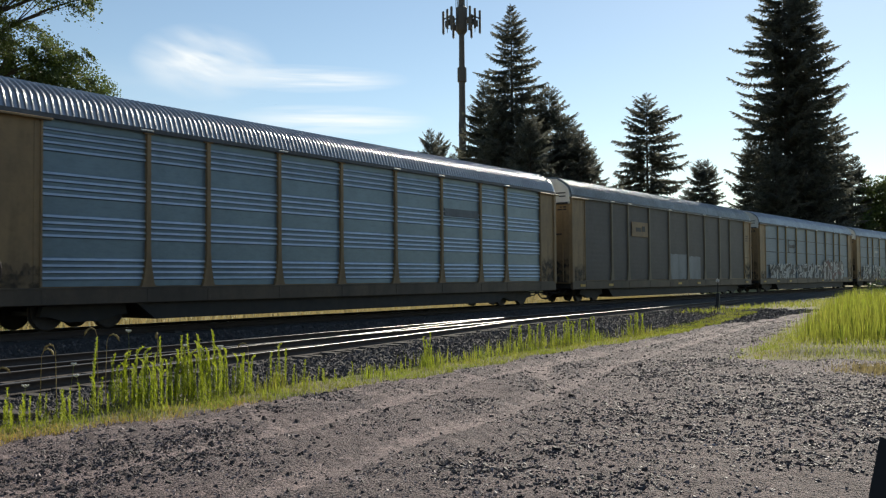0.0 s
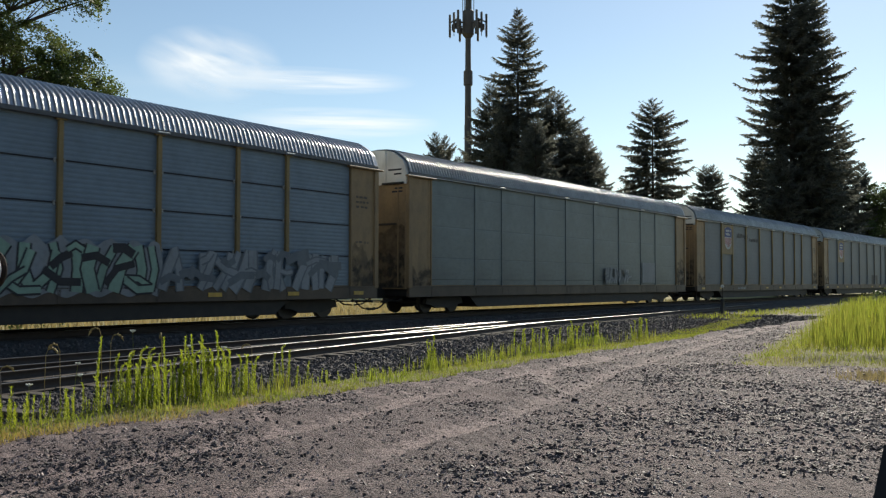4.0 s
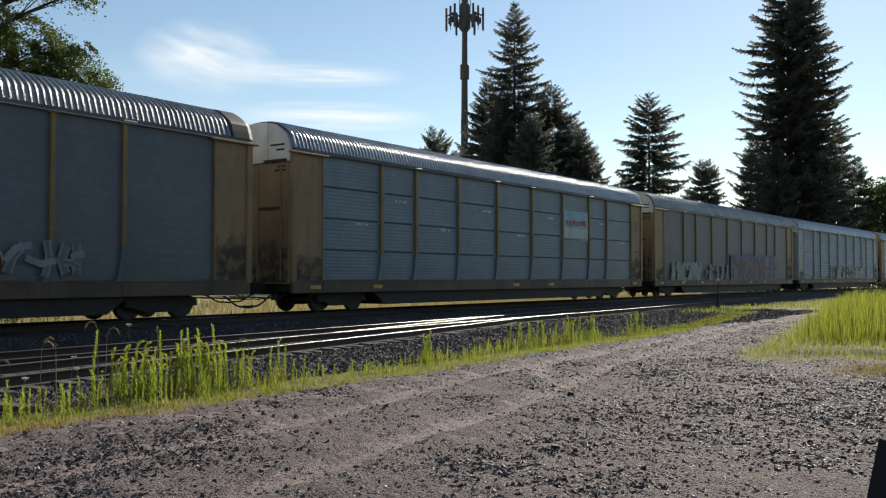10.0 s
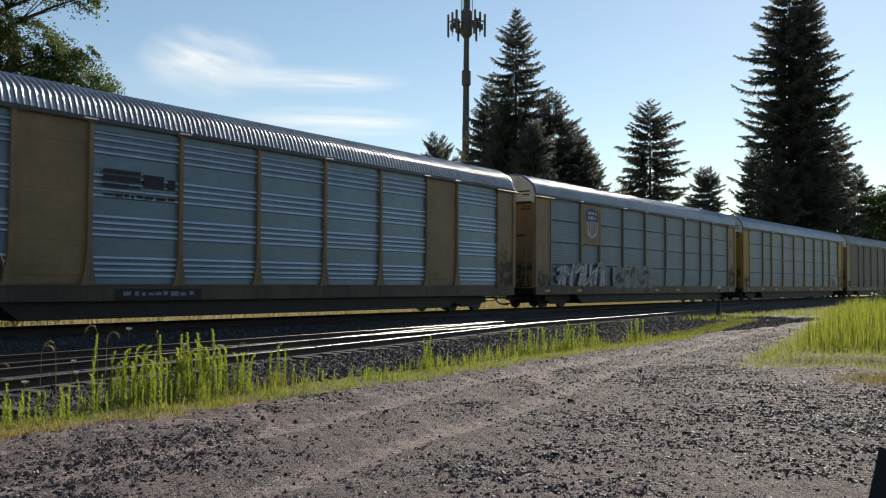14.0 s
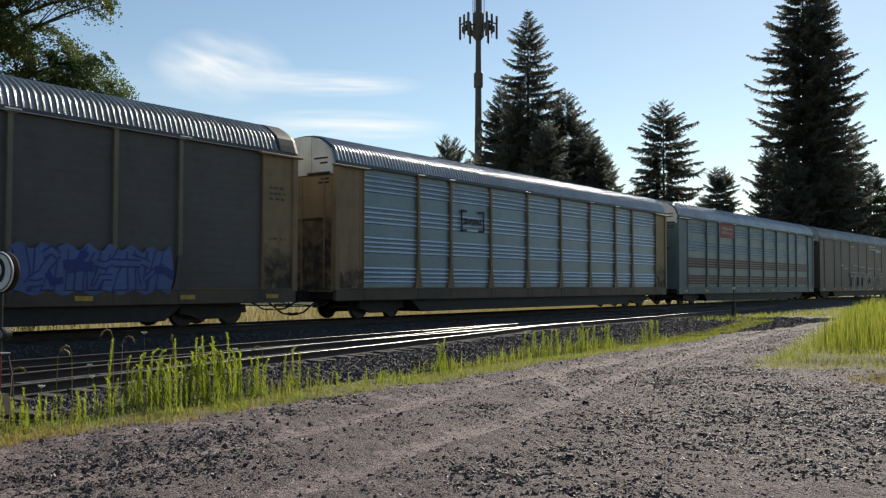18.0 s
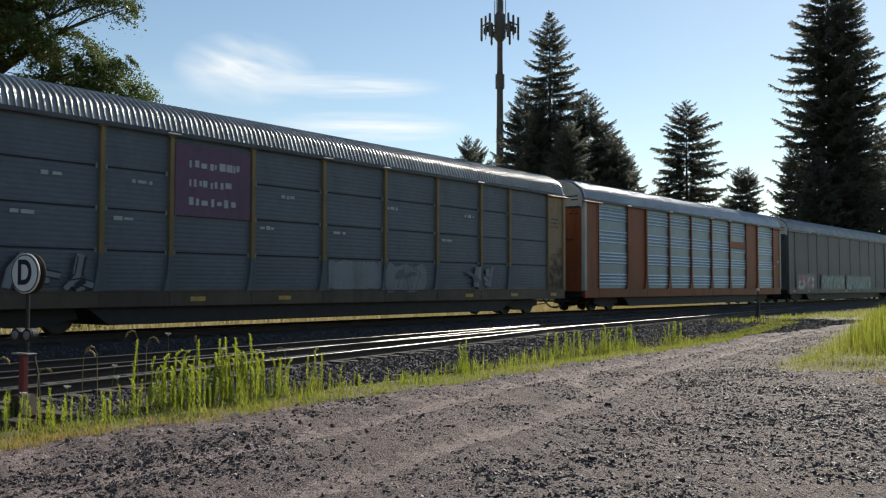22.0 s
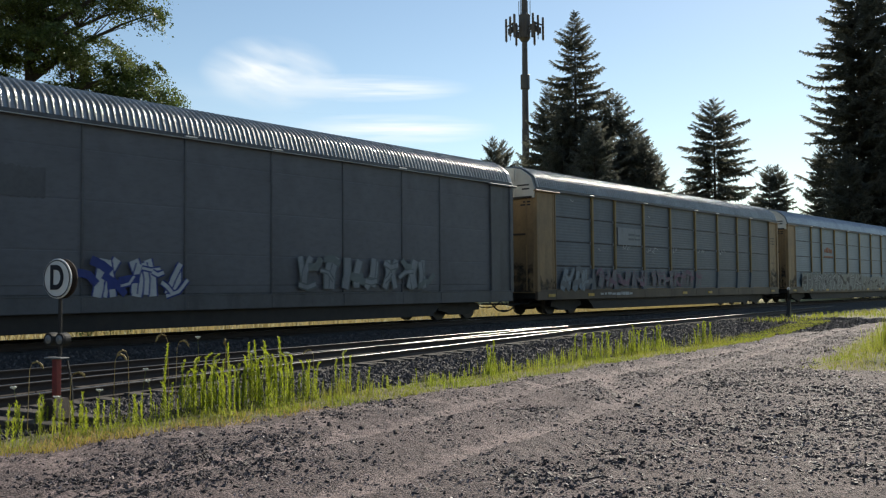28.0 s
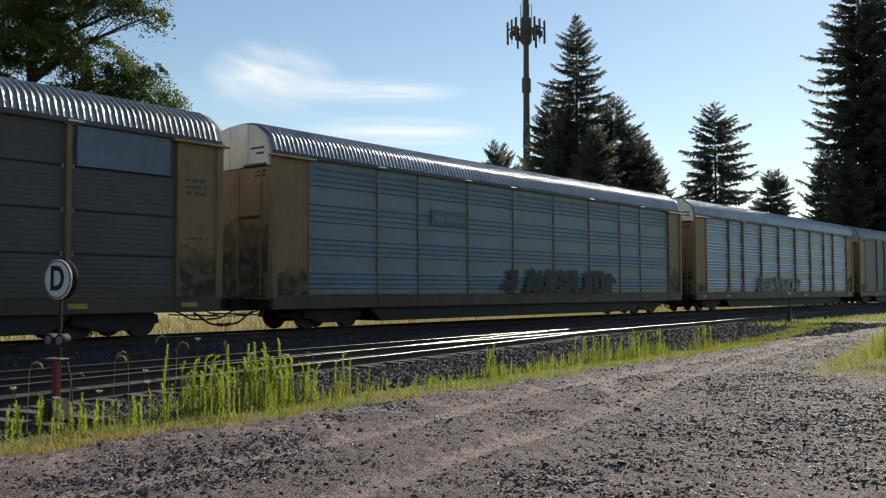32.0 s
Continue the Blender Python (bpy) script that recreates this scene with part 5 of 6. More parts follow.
def hose_shape(e):
    """Air hose and cables that sag to the middle of the gap."""
    s = Shape()
    for y, z0, low, r in ((-0.5, 0.60, 0.22, 0.03), (0.35, 0.62, 0.36, 0.026), (-0.9, 0.66, 0.48, 0.018)):
        pts = [(e * (13.3 + 0.98 * q), y, low + (z0 - low) * (1 - math.sin(q * math.pi / 2)) + 0.02 * math.sin(9 * q)) for q in (0, 0.12, 0.25, 0.4, 0.55, 0.7, 0.85, 1.0)]
        s.tube(pts, r, 6)
    s.tube([(e * 13.42, -1.2, 0.62), (e * 13.62, -1.15, 0.52), (e * 13.62, 1.1, 0.52)], 0.022, 6)
    s.tube([(e * 14.1, -0.5, 0.26), (e * 14.28, -0.5, 0.24)], 0.05, 7)
    return s


def coupler_shape(e):
    s = Shape().box(min(e * 13.4, e * 14.05), max(e * 13.4, e * 14.05), -0.09, 0.09, 0.76, 0.94, 0.02)
    return s.prism([(e * 14.0, -0.16), (e * 14.3, -0.17), (e * 14.34, 0.02), (e * 14.28, 0.17), (e * 14.0, 0.16)], "z", 0.70, 1.0)


def wheel_shape():
    return Shape().tube([(0, -0.07, 0), (0, -0.065, 0), (0, 0.03, 0), (0, 0.035, 0), (0, 0.065, 0), (0, 0.07, 0)], [0.36, 0.42, 0.42, 0.455, 0.455, 0.40], 22)


def frame_shape():
    return Shape().prism([(-1.22, 0.38), (-1.15, 0.62), (-0.5, 0.66), (-0.32, 0.78), (0.32, 0.78), (0.5, 0.66), (1.15, 0.62), (1.22, 0.38), (0.95, 0.36), (0.5, 0.22), (-0.5, 0.22), (-0.95, 0.36)], "y", -0.09, 0.09)


def bolster_shape():
    s = Shape().box(-0.28, 0.28, -1.05, 1.05, 0.42, 0.70, 0.03)
    for x in (-0.86, 0.86):
        s.tube([(x, -1.0, 0.42), (x, 1.0, 0.42)], 0.08, 8)
    return s


# ------------------------------------------------ painted marks
def blocky(pts, w):
    """A stroke with mitred corners: its two sides."""
    left, right = [], []
    for i, p in enumerate(pts):
        a, b = pts[max(i - 1, 0)], pts[min(i + 1, len(pts) - 1)]
        d0 = (p - a).normalized() if i else (b - p).normalized()
        d1 = (b - p).normalized() if i < len(pts) - 1 else d0
        n = Vector((-(d0.y + d1.y), d0.x + d1.x))
        n = n.normalized() if n.length > 0.2 else Vector((-d0.y, d0.x))
        k = w / 2 / max(0.55, abs(n.dot(Vector((-d0.y, d0.x)))))
        left.append(p + n * k)
        right.append(p - n * k)
    return left, right


def graffiti(car, x0, x1, z0, z1, fill, edge, seed, cloud_mat=None, letter=1.15):
    """A sprayed piece that can't be read: slanted interlocking shards, outlined, on a ragged ground."""
    r = random.Random(seed)
    n = max(2, round((x1 - x0) / (0.75 * letter)))
    w, h = (x1 - x0) / n, z1 - z0
    if cloud_mat:
        top, low, m = [], [], 9 * n
        for i in range(m + 1):
            x = x0 - 0.2 + (x1 - x0 + 0.4) * i / m
            e = 0.4 if i in (0, m) else 1.0
            top.append((x, (z0 + z1) / 2 + h * e * (0.50 + 0.07 * math.sin(i * 0.9 + seed) + r.uniform(-0.03, 0.03))))
            low.append((x, (z0 + z1) / 2 - h * e * (0.47 + 0.05 * math.sin(i * 0.7 + 2 * seed))))
        part("sprayed_ground", Shape().add([(x, -1.552, z) for x, z in top + low], [(i, i + 1, m + 2 + i, m + 1 + i) for i in range(m)]), cloud_mat, car, "sprayed patch of paint")
    for i in range(n):
        cx = x0 + (i + 0.5) * w
        for k in range(4):
            y = -1.5565 - 0.0009 * (i % 3) - 0.003 * k
            lean = r.uniform(-0.2, 0.55) if k < 2 else r.uniform(1.0, 2.3) * r.choice((-1, 1))
            ln, tk = (h * r.uniform(0.7, 1.0), h * r.uniform(0.12, 0.26)) if k < 2 else (h * r.uniform(0.3, 0.8), h * r.uniform(0.06, 0.14))
            c = Vector((cx + r.uniform(-0.4, 0.4) * w, z0 + h * (0.5 if k < 2 else r.uniform(0.2, 0.85))))
            d = Vector((math.sin(lean), math.cos(lean)))
            kink = Vector((d.y, -d.x)) * h * r.uniform(-0.14, 0.14)
            pts = [c - d * ln / 2, c + kink, c + d * ln / 2]
            pts = [Vector((p.x, min(max(p.y, z0 + 0.08 * h), z1 - 0.05 * h))) for p in pts]
            s, loops = Shape(), []
            for grow in (0.075 * h, 0.0):
                left, right = blocky(pts, tk + grow)
                loops += [(p.x, y, p.y) for p in (left[0], left[1], left[2], right[2], right[1], right[0])]
            s.add(loops, [(q, (q + 1) % 6, 6 + (q + 1) % 6, 6 + q) for q in range(6)], 0)
            s.f += [(6, 7, 10, 11), (7, 8, 9, 10)]
            s.mi += [1 if k < 2 else r.choice((0, 1))] * 2
            part("graffiti_shard", s.mesh("graffiti_shard", edge, fill), None, car, "sprayed angular shape of a graffiti piece" if k == 0 else "")


def sheet(car, name, x0, x1, z0, z1, mat, y=-1.50, label=""):
    return part(name, Shape().box(x0, x1, y, y + 0.02, z0, z1, 0.004), mat, car, label)


def bars(parent, x0, x1, z0, z1, rows, mat, y, seed=1, word=0.5):
    """Lettering too blurred to read: plain bars, uneven in width and height."""
    r = random.Random(seed)
    h = (z1 - z0) / rows
    for i in range(rows):
        x = x0
        while x < x1 - 0.05:
            w = min(x1 - x, word * r.uniform(0.35, 1.3))
            lo, hi = r.uniform(0.12, 0.3), r.uniform(0.12, 0.35)
            part("lettering_bar", Shape().box(x, x + w, y - 0.006, y, z0 + i * h + h * lo, z0 + (i + 1) * h - h * hi), mat, parent)
            x += w + r.uniform(0.03, 0.12)


def wash(car, x0, x1, z0, z1, mat, seed=1, y=-1.468):
    """A ragged patch where paint was rolled over."""
    r = random.Random(seed)
    n = 26
    xs = [x0 + (x1 - x0) * i / n for i in range(n + 1)]
    up = [(x, z1 + r.uniform(-0.05, 0.04)) for x in xs]
    low = [(x, z0 + r.uniform(-0.03, 0.03)) for x in xs]
    part("painted_over_patch", Shape().add([(x, y, z) for x, z in up + low], [(i, i + 1, n + 2 + i, n + 1 + i) for i in range(n)]), mat, car, "ragged patch of rolled-on paint")


def smear(a0, a1, z0, z1, seed, place):
    """Three thin coats of soot, each lower than the last, with uneven upper edges."""
    r, n = random.Random(seed), 30
    s = Shape()
    for coat, q in enumerate((1.0, 0.72, 0.42)):
        h, v = z0 + (z1 - z0) * q, []
        for i in range(n + 1):
            h = min(z0 + (z1 - z0) * q * 1.3, max(z0 + (z1 - z0) * q * 0.5, h + r.uniform(-0.11, 0.11)))
            v += [place(a0 + (a1 - a0) * i / n, coat, z0), place(a0 + (a1 - a0) * i / n, coat, h)]
        s.add(v, [(2 * i, 2 * i + 2, 2 * i + 3, 2 * i + 1) for i in range(n)])
    return s


def scribble(car, x0, x1, z0, z1, mat, seed, y=-1.468):
    """A thin sprayed tag: one wavering line with loops."""
    r = random.Random(seed)
    n = max(5, int((x1 - x0) / 0.07))
    pts = [Vector((x0 + (x1 - x0) * (i + r.uniform(-0.8, 0.8)) / n, (z0 + z1) / 2 + (z1 - z0) * r.uniform(-0.5, 0.5))) for i in range(n)]
    v, f = [], []
    for a, b in zip(pts, pts[1:]):
        if (b - a).length < 0.02 or r.random() < 0.35:
            continue
        d = (b - a).normalized() * 0.014
        m = len(v)
        v += [(p.x + c * d.y, y - 0.0004 * (len(f) % 5), p.y - c * d.x) for p, c in ((a - d, -1), (b + d, -1), (b + d, 1), (a - d, 1))]
        f.append((m, m + 1, m + 2, m + 3))
    part("sprayed_tag", Shape().add(v, f), mat, car, "small sprayed tag")


def words(car, body, x0, x1, z0, z1, fill, edge):
    """Large sprayed characters with an outline."""
    for grow, mat, y, name in ((0.05, edge, -1.557, "letter_outline"), (0.0, fill, -1.562, "letter_fill")):
        txt = bpy.data.curves.new(name, "FONT")
        txt.body, txt.size, txt.offset, txt.extrude, txt.shear = body, 1.0, 0.02 + grow, 0.001, 0.12
        tmp = bpy.data.objects.new(name, txt)
        scene.collection.objects.link(tmp)
        me = bpy.data.meshes.new_from_object(tmp.evaluated_get(bpy.context.evaluated_depsgraph_get()))
        bpy.data.objects.remove(tmp)
        me.materials.clear()
        me.materials.append(mat)
        xs = [v.co.x for v in me.vertices]
        zs = [v.co.y for v in me.vertices]
        a, b, c, d = min(xs) + grow, max(xs) - grow, min(zs) + grow, max(zs) - grow
        ob = part(name, me, None, car, "large sprayed graffiti characters")
        ob.matrix_basis = Matrix.Translation((x0 - a * (x1 - x0) / (b - a), y, z0 - c * (z1 - z0) / (d - c))) @ pose(0, 0, 0, 90) @ Matrix.Diagonal(((x1 - x0) / (b - a), (z1 - z0) / (d - c), 1, 1))


def shield(car, x0, x1, z0, z1, ground_mat):
    p = sheet(car, "yellow_panel", x0, x1, z0, z1, ground_mat, -1.525, "yellow panel with a railway shield")
    c, w, a, b = (x0 + x1) / 2, (x1 - x0) * 0.29, z0 + (z1 - z0) * 0.16, z1 - (z1 - z0) * 0.08
    m = a + (b - a) * 0.56
    part("shield", Shape().prism([(c - w, b - 0.1), (c - w * 0.6, b - 0.05), (c, b), (c + w * 0.6, b - 0.05), (c + w, b - 0.1), (c + w, m), (c + w * 0.95, a + 0.35), (c + w * 0.6, a + 0.1), (c, a), (c - w * 0.6, a + 0.1),
                                  (c - w * 0.95, a + 0.35), (c - w, m)], "y", -1.532, -1.526), CHALK, p, "white shield")
    s = Shape()
    for k in range(6):
        xx = c - w * 0.85 + k * w * 0.31
        s.box(xx, xx + w * 0.15, -1.537, -1.533, a + 0.12 + 0.10 * abs(k - 2.5), m - 0.04)
    part("stripes", s, PINKRED, p, "red stripes")
    part("shield_top", Shape().prism([(c - w * 1.05, m), (c + w * 1.05, m), (c + w * 1.05, b - 0.12), (c + w * 0.6, b - 0.05), (c, b + 0.02), (c - w * 0.6, b - 0.05), (c - w * 1.05, b - 0.12)], "y", -1.539, -1.534), BLUE, p, "blue shield top")
    bars(p, c - w * 0.75, c + w * 0.75, m + (b - m) * 0.12, m + (b - m) * 0.82, 2, CHALK, -1.540, 3, 0.3)


def boxmark(car, x0, x1, z0, z1, mat):
    s = Shape()
    for q in ((x0, x0 + 0.09, z0, z1), (x1 - 0.09, x1, z0, z1), (x0, x0 + 0.4, z1 - 0.09, z1), (x1 - 0.4, x1, z1 - 0.09, z1), (x0, x0 + 0.4, z0, z0 + 0.09), (x1 - 0.4, x1, z0, z0 + 0.09)):
        s.box(q[0], q[1], -1.512, -1.496, q[2], q[3])
    part("painted_bracket", s, mat, car, "painted bracket mark")
    bars(car, x0 + 0.25, x1 - 0.25, z0 + (z1 - z0) * 0.3, z1 - (z1 - z0) * 0.28, 1, mat, -1.50, 4, 0.4)


# panel, post, end, style, roof, cap, banded, posts: full or slim, what it looks like
TYPES = {
    "yellow_galv": (GALV, OCHRE, OCHRE, "ribbed", ROOF, CAP, False, True, "autorack with bright ribbed steel panels between ochre posts"),
    "yellow_teal": (GALVTEAL, OCHRE, OCHRE, "ribbed", ROOF, CAP, False, False, "autorack with weathered ribbed panels and ochre ends"),
    "yellow_slate": (SLATE, POSTPAINT, OCHRE, "seamed", ROOF, CAP, False, True, "autorack with slate blue panels and ochre posts and ends"),
    "yellow_blue": (SLATE, YELLOW, YELLOW, "seamed", ROOF, CAP, False, True, "autorack with blue panels and bright yellow posts and ends"),
    "yellow_dark": (DARK, POSTPAINT, OCHRE, "smooth", ROOFGREY, CAPDIRTY, False, True, "autorack with grimy dark panels and faded yellow posts"),
    "worn": (DARK, WORNPOST, OCHRE, "smooth", ROOFGREY, CAPDIRTY, False, True, "autorack with grimy dark panels and posts worn to grey"),
    "yellow_seamed": (DARK, POSTPAINT, OCHRE, "seamed", ROOFGREY, CAPDIRTY, False, True, "autorack with dark seamed panels and faded yellow posts"),
    "yellow_umber": (UMBER, POSTPAINT, OCHRE, "seamed", ROOFGREY, CAP, False, True, "autorack with sooty umber panels and yellow posts"),
    "tan_dark": (UMBER, TAN, OCHRE, "smooth", ROOFGREY, CAP, False, True, "autorack with grimy dark panels, tan posts and ochre ends"),
    "dull": (DULL, DULL, OCHRE, "flat", ROOFGREY, CAP, False, False, "autorack with dull green-grey panels and ochre ends"),
    "soot": (SOOT, SOOT, BROWN, "flat", ROOFGREY, CAPDIRTY, False, False, "sooty dark brown autorack with a pale roof"),
    "grey": (SLATE, GREYW, GREYW, "ribbed", ROOF, CAP, False, True, "autorack with grey-blue panels and pale grey posts and ends"),
    "banded": (GALV, OCHRE, OCHRE, "ribbed", ROOF, YELLOW, True, True, "autorack with bright ribbed panels and wide ochre bands"),
    "orange": (GALV, ORANGE, ORANGE, "ribbed", ROOF, GREYW, True, True, "orange autorack with bright ribbed steel panels"),
    "teal": (GALVTEAL, TEAL, TEAL, "ribbed", ROOF, CAP, False, True, "teal grey autorack with ribbed panels and maroon stripes"),
    "midgrey": (CHARCOAL, MIDGREY, MIDGREY, "flat", ROOFGREY, CAP, False, False, "dark grey autorack with a white upper end"),
}
SPEC = {-2: "yellow_galv", -1: "yellow_galv", 0: "tan_dark", 1: "yellow_slate", 2: "yellow_slate", 3: "dull", 4: "yellow_dark", 5: "worn", 6: "soot", 7: "yellow_dark", 8: "yellow_slate", 9: "yellow_dark",
        10: "grey", 11: "banded", 12: "yellow_slate", 13: "yellow_blue", 14: "tan_dark", 15: "yellow_galv", 16: "teal", 17: "soot", 18: "yellow_seamed", 19: "orange", 20: "midgrey", 21: "yellow_teal",
        22: "dull", 23: "midgrey", 24: "yellow_seamed", 25: "yellow_slate", 26: "yellow_umber", 27: "yellow_teal", 28: "yellow_galv", 29: "yellow_dark", 30: "yellow_slate", 31: "yellow_galv", 32: "yellow_dark", 33: "dull"}


def marks(k, car):
    """Lettering, panels and graffiti by which the cars differ."""
    g = lambda *a, **b: graffiti(car, *a, **b)
    if k == -1:
        sheet(car, "plate", 4.5, 6.9, 3.65, 3.95, DARK)
    elif k == 0:
        sheet(car, "patch", -6.6, -4.5, 3.45, 4.25, OCHRE, -1.505, "faded yellow patch")
        bars(car, -6.1, -4.9, 3.6, 4.1, 1, INK, -1.507, 5, 0.7)
        wash(car, -1.2, 1.3, 1.1, 2.6, GHOST, 12)
        wash(car, 1.5, 3.6, 1.1, 2.5, GHOST, 15)
    elif k == 1:
        boxmark(car, -6.5, -4.5, 3.1, 4.15, INK)
        g(-11.2, -4.6, 0.95, 2.3, CHALK, INK, 31, None, 1.1)
        g(-4.3, 3.0, 0.95, 2.3, CHALK, INK, 32, None, 1.1)
        g(3.4, 9.9, 0.78, 2.55, CHALK, MAROON, 33, INK, 1.4)
        for x0, x1, z in ((5.0, 6.3, 2.7), (7.5, 8.6, 2.82), (11.1, 11.7, 2.87)):
            bars(car, x0, x1, z, z + 0.13, 1, CHALK, -1.47, 12, 0.15)
    elif k == 2:
        boxmark(car, -6.6, -4.6, 3.2, 4.25, CHALK)
        g(-11.6, -4.4, 0.75, 2.4, CHALK, INK, 41, None, 1.25)
        g(-4.2, 4.2, 0.85, 2.2, GREEN, INK, 42, GHOST, 1.1)
        g(4.5, 11.6, 0.85, 2.2, GHOST, DARK, 43, None, 1.1)
    elif k == 3:
        g(2, 5.5, 1.1, 2.0, GHOST, DARK, 51)
        sheet(car, "plate", 7.2, 8.9, 1.2, 2.3, GHOST)
    elif k == 4:
        shield(car, -9.0, -6.9, 3.1, 5.06, POSTPAINT)
        bars(car, -6.1, -3.9, 4.2, 4.65, 1, INK, -1.47, 7, 0.35)
        bars(car, -3.6, -1.8, 4.05, 4.4, 1, INK, -1.47, 8, 0.35)
        bars(car, -6.2, -4.6, 0.74, 0.95, 1, GHOST, -1.557, 60, 0.2)
    elif k == 5:
        shield(car, -9.0, -6.9, 3.1, 5.06, POSTPAINT)
        wash(car, 3.2, 5.6, 1.1, 2.0, INK, 62)
    elif k == 6:
        bars(car, 2.3, 4.4, 4.75, 5.0, 1, CHALK, -1.47, 9, 0.22)
        sheet(car, "painted_line", 2.3, 4.9, 4.60, 4.68, CHALK)
        bars(car, 4.6, 6.7, 4.3, 4.75, 1, CHALK, -1.48, 10, 0.3)
        for a, b, z in ((-11.2, -10.5, 4.7), (-9.9, -9.3, 4.6), (-11.2, -10.4, 2.75), (-5.9, -5.1, 2.85), (-4.9, -4.6, 2.8), (-3.6, -2.3, 2.8), (-2.1, -1.7, 2.8)):
            bars(car, a, b, z, z + 0.16, 1, CHALK, -1.47, 11, 0.25)
    elif k == 7:
        wash(car, -1.2, 1.3, 1.1, 2.3, GHOST, 12)
        g(1.5, 4.1, 1.1, 2.2, GHOST, CHALK, 72, None, 1.6)
        g(6.0, 8.0, 1.1, 2.1, DARK, GHOST, 71)
    elif k == 8:
        for i, x in enumerate((-10.4, -8.3, -5.5, -2.6, 0.2, 2.8, 6.2, 8.2, 10.6)):
            bars(car, x, x + 0.7, 2.9 + 0.9 * (i % 2), 3.06 + 0.9 * (i % 2), 1, CHALK, -1.47, 20 + i, 0.3)
        p = sheet(car, "blue_white_sign", 4.42, 6.9, 3.0, 4.35, SKYBLUE, -1.505, "pale blue sign with red lettering")
        sheet(p, "white_band", 4.45, 6.87, 3.05, 3.5, CHALK, -1.512)
        bars(p, 4.6, 6.7, 3.55, 4.0, 1, PINKRED, -1.513, 14, 0.45)
    elif k == 9:
        g(-11.3, -6.4, 0.9, 2.15, GHOST, GREEN, 81)
        g(-5.5, -1.5, 0.9, 2.1, GHOST, INK, 82)
        g(-0.8, 8.9, 0.95, 2.75, INK, PURPLE, 83, SPRAYBLUE, 1.5)
    elif k == 10:
        words(car, "XO", -4.3, -3.3, 1.62, 2.15, INK, GHOST)
        g(-4.6, -2.6, 1.0, 1.55, INK, GHOST, 91, None, 0.6)
        g(-2.4, 7.3, 0.95, 2.25, CHALK, INK, 92, None, 1.5)
    elif k == 11:
        bars(car, -6.7, -5.6, 3.5, 4.05, 3, INK, -1.512, 21, 1.5)
        bars(car, -5.5, -4.5, 3.55, 4.0, 1, INK, -1.512, 22, 0.5)
        bars(car, -6.7, -4.5, 3.28, 3.42, 1, INK, -1.512, 23, 0.25)
        plate = sheet(car, "sill_plate", -6.3, -3.6, 0.70, 0.98, INK, -1.572, "black plate on the sill")
        bars(plate, -6.1, -3.8, 0.75, 0.94, 1, GHOST, -1.573, 24, 0.22)
    elif k == 12:
        shield(car, -9.0, -6.9, 3.1, 5.06, OCHRE)
        g(-11.5, -6.5, 0.95, 2.2, CHALK, GHOST, 101)
        g(-5.5, -0.8, 0.95, 2.1, GHOST, INK, 102, GHOST)
    elif k == 13:
        g(9.4, 11.2, 1.1, 1.9, CHALK, INK, 104, None, 0.7)
    elif k == 14:
        g(4.4, 8.6, 0.95, 2.1, SPRAYBLUE, BLUE, 111, SPRAYBLUE, 1.0)
    elif k == 15:
        boxmark(car, -6.4, -4.8, 3.25, 4.1, INK)
    elif k == 16:
        for lo, hi in ((1.24, 1.80), (2.26, 2.83)):
            for i in range(4):
                z = lo + (hi - lo) * (i + 0.35) / 3.7
                sheet(car, "maroon_stripe", -11.9, 11.9, z - 0.045, z + 0.05, MAROON, -1.506)
        p = sheet(car, "red_sign", -6.9, -4.4, 4.25, 5.15, SIGNRED, -1.507, "dark red sign with blurred lettering")
        bars(p, -6.6, -4.7, 4.4, 4.95, 2, GHOST, -1.508, 24, 0.4)
    elif k == 17:
        bars(car, 2.4, 4.6, 4.8, 5.05, 1, CHALK, -1.47, 9, 0.2)
        sheet(car, "painted_line", 2.4, 4.9, 4.62, 4.70, CHALK)
        bars(car, 4.8, 6.7, 4.3, 4.8, 1, CHALK, -1.48, 10, 0.28)
        for a, b, z in ((-7.0, -6.3, 2.85), (-6.1, -5.0, 2.6), (-3.2, -1.7, 2.9), (-1.2, 0.6, 2.8), (1.8, 3.6, 2.75), (4.6, 5.0, 2.7), (5.8, 6.8, 2.7), (-4.0, -2.8, 4.6)):
            bars(car, a, b, z, z + 0.17, 1, CHALK, -1.47, 11, 0.22)
        words(car, "TTK365", -4.4, 6.9, 0.85, 2.35, SOOT, GHOST)
    elif k == 18:
        p = sheet(car, "purple_sign", -6.95, -4.4, 3.05, 4.95, PURPLE, -1.507, "purple sign with three lines of white lettering")
        for i in range(3):
            bars(p, -6.5, -4.8 - 0.2 * (i == 1), 3.3 + 0.5 * i, 3.6 + 0.5 * i, 1, CHALK, -1.508, 30 + i, 0.16)
        for i, x in enumerate((-11.3, -10.6, -8.7, -8.2, -4.0, -3.2, -1.0, 1.5, 4.6, 6.0)):
            bars(car, x, x + 0.6, 2.8 + 0.95 * (i % 2), 2.95 + 0.95 * (i % 2), 1, CHALK, -1.47, 40 + i, 0.25)
        g(-11.4, -9.3, 1.0, 2.0, GHOST, INK, 131)
        wash(car, -1.2, 1.3, 1.1, 2.0, GHOST, 12)
        g(1.6, 3.4, 1.0, 1.9, GHOST, DARK, 132, GHOST)
        g(6.0, 7.8, 1.1, 2.0, GHOST, DARK, 133)
    elif k == 19:
        sheet(car, "plate", 4.4, 6.9, 3.5, 3.95, ORANGE, -1.507)
